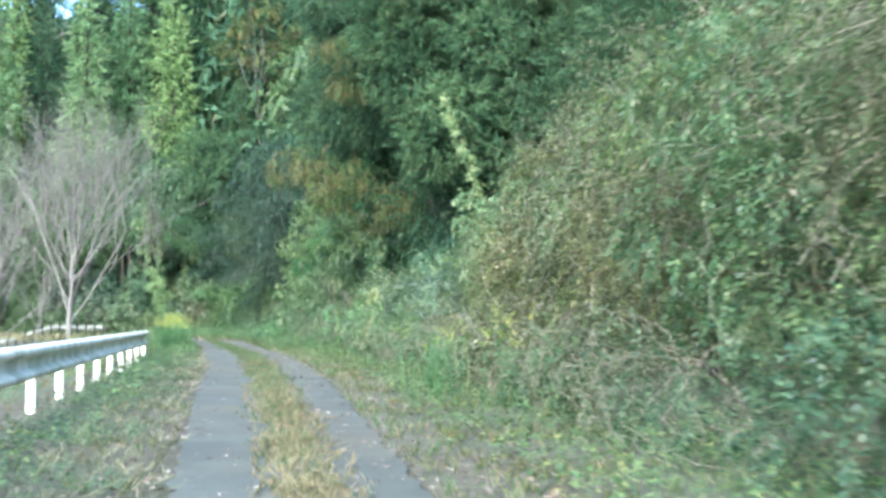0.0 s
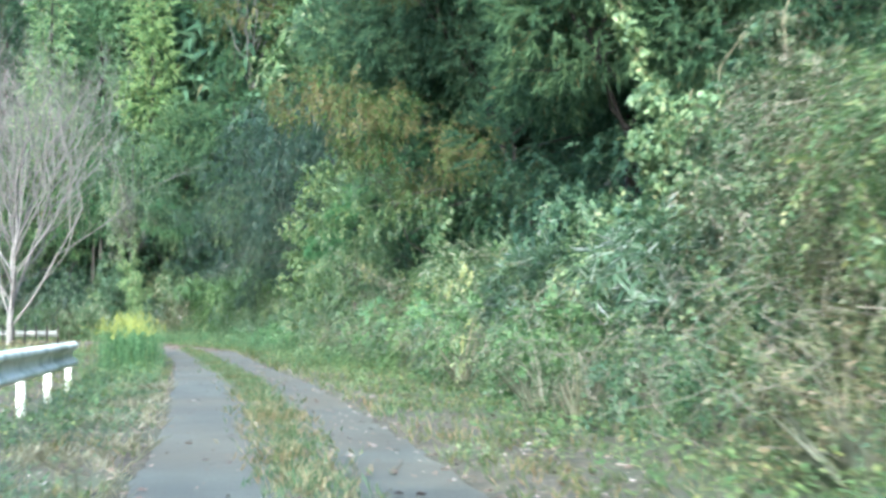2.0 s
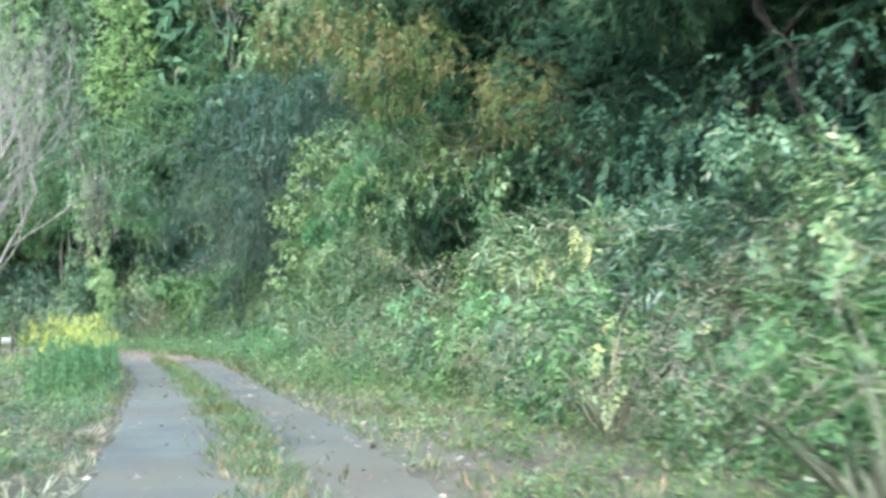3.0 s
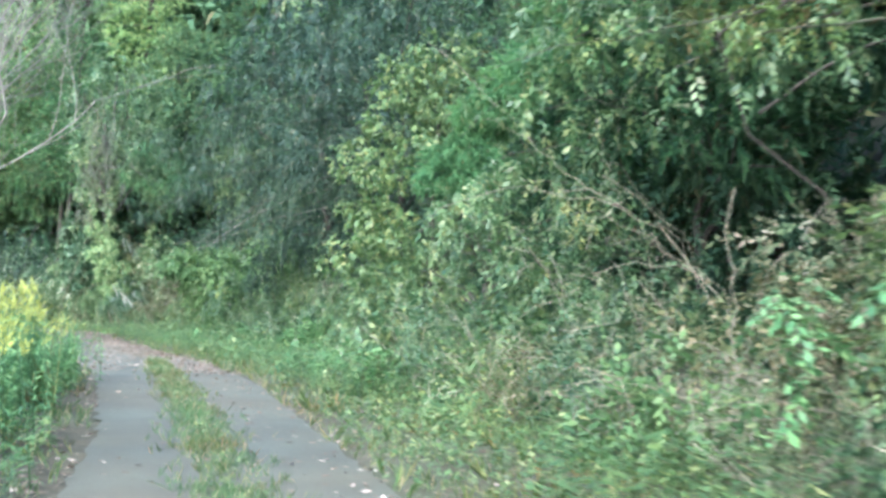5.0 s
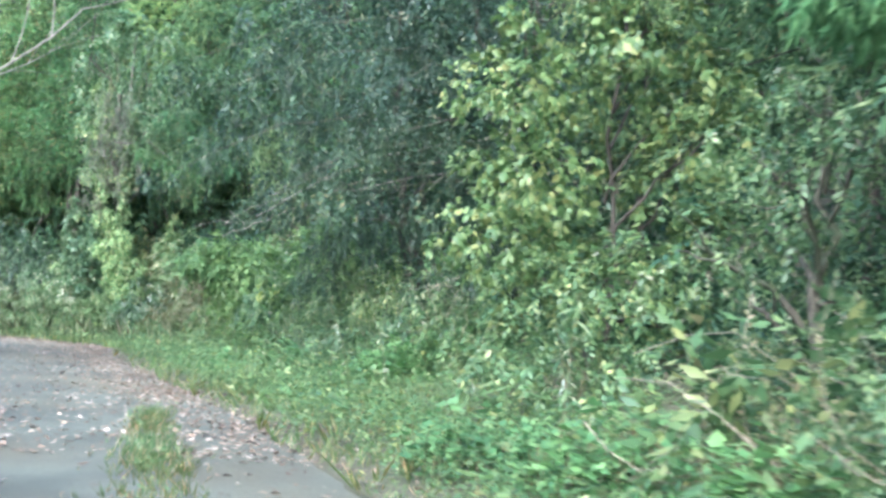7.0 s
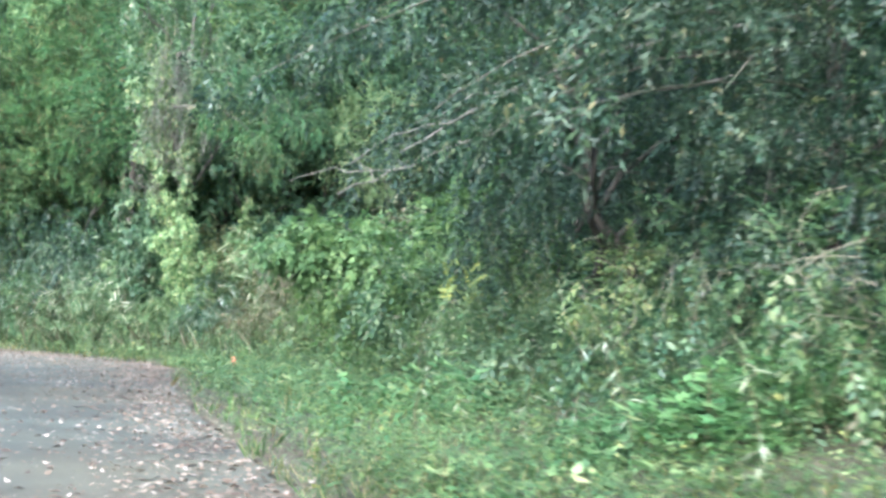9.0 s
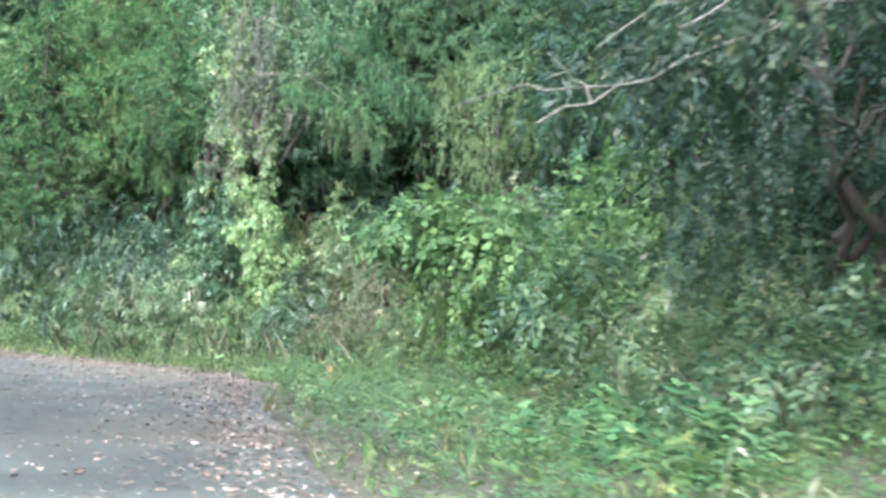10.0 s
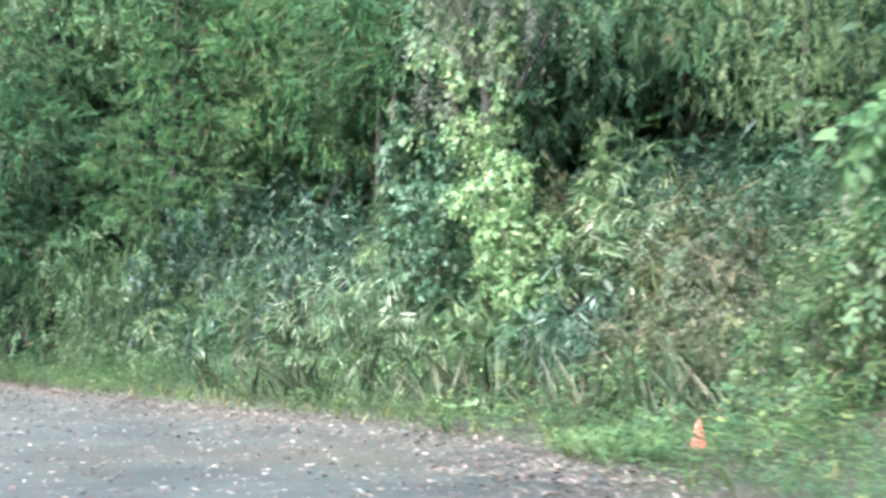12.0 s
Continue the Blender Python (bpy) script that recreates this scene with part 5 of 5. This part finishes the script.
ARCH = "long bare arching stem above the thicket"
bare_branch([(4.75, 12.4, 2.0), (4.6, 12.1, 2.5), (4.5, 11.3, 2.86), (4.5, 10.46, 3.06), (4.55, 9.6, 3.12)], 0.006, 731, ARCH, 2, "dry")
bare_branch([(4.8, 11.9, 2.1), (4.6, 11.5, 2.28), (4.5, 10.4, 2.4), (4.5, 9.3, 2.55)], 0.006, 732, ARCH, 2, "dry")
bare_branch([(5.3, 20.5, 2.2), (4.9, 19.6, 3.3), (4.8, 18.6, 3.8), (4.9, 17.6, 3.7)], 0.007, 733, ARCH, 2, "dry")
bare_branch([(5.9, 52.0, 0.9), (5.2, 52.15, 2.2), (4.5, 52.5, 2.95), (3.9, 52.4, 3.16), (3.1, 52.5, 3.18)], 0.0085, 701, ARCH, 2, "dry")
bare_branch([(4.2, 52.45, 3.07), (3.85, 52.4, 3.17), (3.4, 52.55, 3.52), (2.95, 52.6, 3.85), (2.5, 52.6, 4.0)], 0.006, 702, ARCH, 2, "dry")
bare_branch([(5.6, 51.9, 0.9), (5.05, 52.1, 2.3), (4.45, 52.5, 2.8), (3.65, 52.5, 2.98)], 0.006, 703, ARCH, 2, "dry")
bare_branch([(4.1, 52.45, 3.12), (4.0, 52.5, 3.5), (3.85, 52.5, 3.95), (3.6, 52.4, 4.5)], 0.004, 704, ARCH, 1, "dry")
bare_branch([(5.7, 51.8, 0.8), (5.3, 51.9, 2.1), (4.9, 52.0, 2.35), (4.6, 52.0, 2.0), (4.5, 52.0, 1.5)], 0.005, 705, ARCH, 2, "dry")
bare_branch([(2.24, 53.85, 0.35), (2.26, 53.84, 0.65), (2.29, 53.82, 0.95), (2.33, 53.8, 1.22)], 0.009, 706, "single pale dry stick standing in the verge", 1, "palewood")
bare_branch([(4.06, 49.0, 0.5), (4.03, 49.0, 1.4), (4.0, 49.0, 2.1), (3.96, 49.0, 2.85)], 0.008, 721, "thin bare upright stem in the bank", 1, "dry")
for k, (x, y, top) in enumerate(((3.8, 50.5, 1.75), (3.95, 50.4, 1.6), (4.3, 50.3, 1.7), (3.5, 51.0, 1.6), (3.62, 50.8, 1.5), (4.2, 49.6, 1.5))):
    bare_branch([(x + 0.1, y, 0.4), (x + 0.05, y, 0.9), (x, y, 1.3), (x - 0.06, y, top)], 0.005, 722 + k, "thin bare upright stem in the bank", 1, "dry")
LIMB = "pale drooping bough of the evergreen tree"
bare_branch([(5.2, 79.2, 6.6), (2.6, 79.6, 6.0), (0.85, 79.7, 5.25), (-0.7, 77.8, 4.0)], 0.03, 711, LIMB, 6)
bare_branch([(4.6, 80.4, 5.9), (2.2, 80.6, 5.4), (0.5, 80.4, 4.64), (-0.6, 80.2, 4.1), (-1.4, 80.0, 3.7)], 0.026, 712, LIMB, 6)
bare_branch([(5.0, 79.0, 6.0), (3.0, 78.6, 5.7), (1.4, 78.2, 5.0), (0.3, 77.8, 4.3)], 0.024, 713, LIMB, 5, "bark")
bare_branch([(5.4, 78.6, 5.3), (3.4, 77.6, 5.2), (2.0, 76.8, 4.7), (0.7, 75.0, 4.4)], 0.02, 714, LIMB, 5, "bark")


# ---- plume grass leaning over the lane ----
def plume_grass(x, y, seed):
    rng = np.random.default_rng(seed)
    ob = empty_thing("plume_grass", x, y, "tuft of silvery plume grass leaning over the lane", "grass")
    tips = [(0.75, -0.4, 2.25), (0.7, -0.1, 1.62)]
    for t in tips:
        t = np.array(t)
        p = np.array([(0, 0, 0), t * [0.2, 0.2, 0.55], t * [0.55, 0.55, 0.93], t, t * [1.3, 1.3, 0.9]])
        part_np("stem", *tube(p, [0.006, 0.005, 0.004, 0.003, 0.002], 4), MAT["stem"], ob)
        n = 12
        u = rng.uniform(0, 1, n)[:, None]
        pl = p[3] * (1 - u) + p[4] * u
        w = (p[4] - p[3]) / 0.3 + np.array([0, 0, -0.5]) + rng.normal(0, 0.1, (n, 3))
        tagged(part_np("plume", *strew("plume", pl, w, rng.uniform(0.7, 1.1, n), rng), MAT["plume"], ob), kind="stuff")
    q = rng.normal(0, 0.12, (5, 3)) * [1, 1, 0]
    tagged(part_np("blade", *strew_up("tall", q, rng.uniform(0.6, 1.1, 5), rng, 0.1), MAT["grass"], ob), kind="stuff")


plume_grass(-2.3, 53.9, 41)
goldenrod(-2.75, 57.6, 80, (0.3, 2.0), 1.05, 36, 1)
goldenrod(3.2, 18.6, 22, (0.3, 1.5), 1.2, 33, 2)
goldenrod(4.0, 17.2, 8, (0.2, 0.5), 1.4, 34, 5)
goldenrod(-0.43, 73.62, 2, (0.03, 0.05), 2.5, 35, 6)


def weed_stalk(x, y, height, lean, seed, spray="stalkleaf", mat="sasa", per=26, low=0.25, label="tall leafy weed stalk with narrow drooping leaves"):
    """A tall stalk with leaves along its upper part."""
    rng = np.random.default_rng(seed)
    ob = empty_thing("weed_stalk", x, y, label, "weeds", "tall weeds on the verge")
    u = np.linspace(0, 1, 7)
    p = np.stack([lean[0] * u ** 2, lean[1] * u ** 2, height * u * (1 - 0.1 * u)], -1)
    part_np("stem", *tube(p, np.linspace(0.008, 0.003, 7), 4), MAT["stem"], ob)
    n = int(height * per)
    k = rng.uniform(low, 1, n)
    q = np.stack([np.interp(k, u, p[:, j]) for j in range(3)], -1)
    a = rng.uniform(0, 2 * math.pi, n)
    w = np.stack([np.cos(a), np.sin(a), rng.uniform(-0.7, 0.1, n)], -1)
    tagged(part_np("foliage", *strew(spray, q, w, rng.uniform(0.6, 1.2, n), rng), MAT[mat], ob), kind="stuff")


for i, (x, y, h, lx, ly) in enumerate(((1.3, 73.6, 1.9, -0.5, 0.1), (0.6, 75.5, 1.1, 0.1, 0), (1.0, 74.8, 1.4, 0.1, 0.2), (-0.4, 77.4, 1.1, 0.2, 0), (0.2, 77.0, 1.0, -0.2, 0), (1.8, 71.8, 1.7, -0.3, 0), (2.2, 62.0, 1.9, 0.1, 0), (2.6, 63.2, 1.6, -0.2, 0), (2.55, 56.2, 1.8, 0.05, 0.0), (2.75, 56.5, 1.3, 0.1, 0.1), (2.4, 67.5, 1.5, 0.2, 0))):
    weed_stalk(x, y, h, (lx, ly), 750 + i)
for i, (x, y, top) in enumerate(((3.5, 47.2, 2.25), (3.62, 47.0, 1.9), (3.75, 46.0, 2.3))):
    weed_stalk(x, y, (top - gz(x, y)) / 0.9, (0.05, 0.0), 765 + i, "broad", "fresh", 7, 0.45, "tall weed stalk with broad bright green leaves")
for i, (x, y, r, h) in enumerate(((4.9, 46.2, 0.95, 1.9), (4.6, 44.6, 0.9, 1.7))):
    bush(x, y, r, h, "broad", "fresh", 768 + i, 26, 0.7, "fresh green leafy bush on the bank", count=8)


def herb_clump(x, y, radius, height, spray, mat, seed, label, count=70):
    """A mound of leafy weeds, tallest in the middle."""
    rng = np.random.default_rng(seed)
    ob = empty_thing("weed_clump", x, y, label, "weeds", "weed clumps on the verge")
    r, a = radius * np.sqrt(rng.random(count)), rng.uniform(0, 2 * math.pi, count)
    p = np.stack([r * np.cos(a), r * np.sin(a), np.zeros(count)], -1)
    k = height / 0.5 * (1 - 0.55 * (r / radius) ** 2) * rng.uniform(0.75, 1.2, count)
    tagged(part_np("foliage", *strew_up(spray, p, k, rng, 0.25), MAT[mat], ob), kind="stuff")
    stems = [tube([tuple(q), tuple(q + np.array([rng.normal(0, 0.03), rng.normal(0, 0.03), h * 0.45]))], [0.006, 0.003], 3) for q, h in zip(p[::3], k[::3])]
    tagged(part_np("stem", *joined(stems), MAT["stem"], ob), kind="stuff")


YELLOW_CLUMP, GREEN_CLUMP = "clump of yellow-green leafy weeds on the verge", "mound of broad-leaved green weeds on the verge"
for i, (x, y, r, h) in enumerate(((-0.5, 72.2, 0.45, 0.65), (-0.55, 76.5, 0.6, 0.6), (0.2, 77.6, 0.7, 0.6), (-0.9, 74.4, 0.4, 0.45), (-1.6, 82.5, 0.6, 0.5), (1.6, 58.2, 0.4, 0.6), (2.4, 33.4, 0.4, 0.35), (2.5, 38.6, 0.45, 0.35), (2.3, 27.5, 0.4, 0.3), (2.4, 44.5, 0.4, 0.35))):
    herb_clump(x, y, r, h, "herb", "ivy", 900 + i, YELLOW_CLUMP)
for i, (x, y, r, h) in enumerate(((2.3, 74.4, 0.8, 0.95), (3.2, 75.2, 0.9, 0.95), (1.4, 75.2, 0.6, 0.7), (3.9, 74.2, 0.8, 0.8), (2.2, 58.2, 0.6, 0.8), (1.3, 61.5, 0.7, 0.7), (0.8, 84.0, 0.8, 0.7), (1.9, 60.0, 0.7, 0.75))):
    herb_clump(x, y, r, h, "midherb", "fresh", 920 + i, GREEN_CLUMP, 90)
for i, (x, y, r, h) in enumerate(((-0.2, 82.0, 0.6, 0.7), (0.6, 81.0, 0.6, 0.75), (-1.1, 82.6, 0.5, 0.5), (0.2, 84.6, 0.7, 0.7))):
    herb_clump(x, y, r, h, "bigherb", "fresh", 950 + i, "clump of weeds with large rounded green leaves", 34)


def dry_tuft(x, y, seed):
    rng = np.random.default_rng(seed)
    ob = empty_thing("dry_grass_tuft", x, y, "tuft of tall straw-coloured dry grass arching over", "grass")
    for i in range(6):
        a = rng.uniform(0, 2 * math.pi)
        h, r = rng.uniform(1.1, 1.9), rng.uniform(0.3, 0.9)
        u = np.linspace(0, 1, 7)
        p = np.stack([math.cos(a) * r * u ** 2, math.sin(a) * r * u ** 2, h * (u - 0.35 * u ** 3) * 1.3], -1)
        part_np("stalk", *tube(p, np.linspace(0.007, 0.003, 7), 3), MAT["palestraw"], ob)
    q = rng.normal(0, 0.1, (8, 3)) * [1, 1, 0]
    tagged(part_np("blade", *strew_up("tall", q, rng.uniform(0.7, 1.2, 8), rng, 0.35), MAT["palestraw"], ob), kind="stuff")


for i, (x, y) in enumerate(((4.1, 30.2), (4.0, 31.6), (4.3, 24.5), (4.0, 36.5))):
    dry_tuft(x, y, 770 + i)


def yellow_sprig(x, y, z, seed):
    rng = np.random.default_rng(seed)
    ob = empty_thing("yellow_sprig", x, y, "sprig of bright yellow autumn leaves in the thicket", "leaves", "yellow sprigs", z=z)
    part_np("stem", *tube([(0.3, 0.1, -0.5), (0.1, 0, -0.1), (0, 0, 0.1)], [0.008, 0.006, 0.004], 4), MAT["stem"], ob)
    w = rng.normal(0, 0.6, (8, 3)) + np.array([-0.5, -0.4, -0.7])
    tagged(part_np("foliage", *strew("broad", rng.normal(0, 0.1, (8, 3)) * [1, 1, 1.8], w, rng.uniform(0.4, 0.7, 8), rng), MAT["gold"], ob), kind="stuff")


for i, (x, y, z) in enumerate(((4.7, 41, 2.3), (5.0, 33.6, 1.9), (4.6, 39, 2.4), (4.2, 37, 1.2), (3.9, 36, 0.8), (4.65, 55.6, 3.15), (4.5, 55.8, 3.42), (4.28, 56.0, 3.66), (4.9, 44.5, 2.3), (-9.6, 108.6, 0.9), (-9.3, 108.4, 0.6), (-2.9, 103.6, 2.2))):
    yellow_sprig(x, y, z, 790 + i)


def leafy_bough(points, seed, mat, spray, label, size=0.55, density=26.0, scale=0.9):
    """A bough that reaches out, with sprays of leaves along its outer half."""
    rng = np.random.default_rng(seed)
    ob = empty_thing("leafy_bough", 0, 0, label, "branch", z=0.0)
    ob.location = (0, 0, 0)
    key = np.arange(len(points))
    u = np.linspace(0, len(points) - 1, 10)
    p = np.stack([np.interp(u, key, [q[k] for q in points]) for k in range(3)], -1)
    part_np("stem", *tube(p + rng.normal(0, 0.03, p.shape), np.linspace(0.055 * size, 0.005, 10), 5), MAT["bark"], ob)
    lobes = [(tuple(c + rng.normal(0, 0.25, 3)), (size * rng.uniform(0.7, 1.2), size * rng.uniform(0.7, 1.2), size * rng.uniform(0.3, 0.5))) for c in p[3:]]
    leafy("foliage", lobes, spray, mat, density, scale, ob, rng, 0.7, 0.6)


GREEN_BOUGH, YELLOW_BOUGH = "leafy green bough reaching over the verge", "bough with yellowing leaves over the verge"
leafy_bough([(-0.4, 93.4, 2.4), (-1.2, 93.3, 3.5), (-1.9, 93.4, 3.9), (-2.6, 93.8, 3.6)], 801, "lush", "large", GREEN_BOUGH, 0.4, 30, 1.1)
leafy_bough([(0.2, 93.4, 2.6), (-0.4, 93.3, 3.9), (-1.2, 93.5, 4.5), (-1.8, 93.9, 4.2)], 802, "lush", "large", GREEN_BOUGH, 0.4, 30, 1.1)
leafy_bough([(6.9, 66.8, 5.8), (6.0, 66.8, 6.8), (4.7, 67.1, 6.7), (3.1, 67.4, 6.3)], 803, "vine", "small", YELLOW_BOUGH, 0.3, 20, 0.9)
leafy_bough([(8.0, 53.6, 6.1), (6.4, 54.4, 5.8), (4.6, 55.2, 5.85), (3.2, 56.0, 5.3)], 804, "yellow", "broad", YELLOW_BOUGH, 0.4, 15, 0.95)
leafy_bough([(8.4, 55.2, 7.0), (6.9, 55.8, 6.4), (5.6, 56.2, 6.6), (4.3, 56.6, 6.4)], 808, "broad", "broad", GREEN_BOUGH, 0.4, 15, 0.95)
for k, line in enumerate(([(6.6, 57.0, 3.2), (5.6, 56.8, 4.2), (4.6, 56.4, 4.4), (3.4, 56.2, 4.0)], [(6.4, 57.6, 3.4), (5.2, 57.8, 4.0), (4.0, 57.8, 4.0), (2.9, 57.8, 3.5)], [(6.6, 56.4, 2.6), (5.6, 56.2, 3.2), (4.8, 55.9, 3.4), (3.7, 55.5, 2.95)], [(7.0, 56.8, 4.4), (6.0, 56.6, 5.0), (5.0, 56.4, 5.1), (4.0, 56.2, 4.8)], [(6.6, 55.8, 2.2), (5.6, 55.6, 2.7), (4.9, 55.4, 2.7), (4.3, 55.2, 2.3)])):
    leafy_bough(line, 881 + k, ("broad", "yellow")[k % 2], "broad", YELLOW_BOUGH, 0.32, 15, 1.0)
leafy_bough([(5.0, 56.1, 2.0), (4.0, 56.3, 2.8), (3.1, 56.4, 3.25), (2.3, 56.15, 2.9)], 809, "vine", "broad", YELLOW_BOUGH, 0.2, 26, 0.85)
leafy_bough([(5.0, 56.1, 2.1), (4.0, 56.3, 3.0), (3.3, 56.4, 3.4), (2.7, 56.3, 3.4)], 810, "yellow", "broad", YELLOW_BOUGH, 0.2, 26, 0.85)
leafy_bough([(8.6, 60.6, 7.6), (6.4, 60.0, 6.8), (4.3, 59.2, 5.6), (3.1, 58.8, 4.4)], 811, "freshced", "puff", "bright green feathery conifer bough hanging over the thicket", 0.62, 120, 0.5)
leafy_bough([(8.6, 60.8, 8.6), (6.4, 60.4, 7.6), (4.6, 59.8, 6.4), (3.7, 59.4, 5.6)], 812, "freshced", "puff", "bright green feathery conifer bough hanging over the thicket", 0.62, 110, 0.5)
for k, line in enumerate(([(6.9, 50.4, 5.5), (5.9, 50.3, 5.3), (4.8, 50.8, 4.9), (3.6, 51.4, 4.9)], [(7.0, 50.8, 5.0), (6.0, 50.2, 4.9), (5.0, 50.6, 4.7), (4.2, 51.0, 4.4)], [(6.6, 51.2, 5.6), (5.2, 51.4, 5.2), (3.8, 51.7, 4.8), (2.7, 51.8, 4.5)], [(6.4, 51.6, 6.2), (5.2, 51.6, 6.0), (4.0, 51.7, 5.6), (3.0, 51.7, 5.2)])):
    leafy_bough(line, 891 + k, ("yellow", "broad", "yellow", "yellow")[k], "broad", YELLOW_BOUGH, 0.27, 20, 0.85)
leafy_bough([(8.0, 39.0, 2.2), (7.2, 38.5, 3.2), (6.4, 38.2, 3.5)], 806, "broad", "broad", "leafy bough hanging over the bank", 0.5, 20, 1.0)
CONIFER_BOUGH = "bright green feathery conifer bough above the bend"
for k, line in enumerate(([(-20.9, 111.5, 10.1), (-19.8, 111.5, 11.0), (-18.1, 111.5, 11.0), (-16.9, 111.6, 10.4)], [(-7.0, 104.9, 9.2), (-5.6, 104.9, 9.4), (-4.4, 104.0, 8.5), (-3.6, 103.1, 7.2)], [(-7.0, 104.7, 10.9), (-5.3, 104.8, 10.6), (-3.6, 103.9, 9.6), (-2.3, 103.0, 8.4)])):
    leafy_bough(line, 831 + k, ("yellow", "midced", "midced")[k], ("broad", "feather", "feather")[k], ("bough with orange-yellow autumn leaves behind the bend", CONIFER_BOUGH, CONIFER_BOUGH)[k], 0.65, 14, 1.0)
SHADE_BOUGH = "dark drooping evergreen bough at the edge of the woods"
# the boughs' dark underside comes from the darkened leaf colour
for k, (x0, y0, z0, x1, y1, z1) in enumerate(((4.6, 79.6, 6.8, -2.6, 78.2, 4.9), (4.8, 80.2, 7.6, -2.2, 80.6, 5.9), (5.0, 79.0, 6.2, -0.6, 77.2, 4.3), (5.0, 78.6, 6.4, 0.7, 74.8, 4.6), (5.2, 79.4, 8.2, -1.4, 76.6, 6.6), (4.8, 80.4, 6.2, -1.0, 80.6, 4.2), (5.4, 78.4, 7.6, 1.4, 74.2, 6.2), (5.2, 79.6, 9.2, -2.6, 79.2, 7.6), (5.2, 78.2, 5.4, 2.4, 75.6, 4.2))):
    mid = [(x0 + (x1 - x0) * u, y0 + (y1 - y0) * u, z0 + (z1 - z0) * u ** 1.6 + 0.5 * math.sin(math.pi * u)) for u in (0, 0.33, 0.67, 1)]
    leafy_bough(mid, 861 + k, "deep", ("small", "hang")[k % 2], SHADE_BOUGH, 0.6, 20, 0.95)
for k, line in enumerate((((5.4, 78.6, 5.4), (4.6, 77.6, 5.2), (3.8, 76.8, 4.2), (3.4, 76.4, 3.2)), ((5.8, 77.8, 5.0), (5.2, 76.4, 4.8), (4.8, 75.6, 3.8), (4.6, 75.2, 2.9)), ((3.2, 85.6, 5.0), (2.2, 84.0, 4.8), (1.4, 83.0, 3.8), (1.1, 82.6, 2.9)))):
    leafy_bough(line, 841 + k, "deep", "small", SHADE_BOUGH, 0.6, 20, 1.1)
BROWN_BOUGH = "withered orange-brown conifer bough among the green ones"
leafy_bough([(6.4, 50.4, 12.4), (5.2, 50.0, 13.4), (3.7, 49.6, 13.1)], 821, "brown", "feather", BROWN_BOUGH, 0.6, 14, 0.9)
leafy_bough([(5.8, 51.2, 11.0), (4.9, 50.6, 11.8), (4.0, 50.0, 11.5)], 822, "brown", "feather", BROWN_BOUGH, 0.6, 14, 0.9)
broad_tree(2.0, 124.0, 27.0, 4.2, 19.0, "far", "brown", 823, 4.0, 1.3, "tall thin tree with withered brown leaves on the slope", 0.2, lobes_n=14, limbs=10, bark="pale_bark")
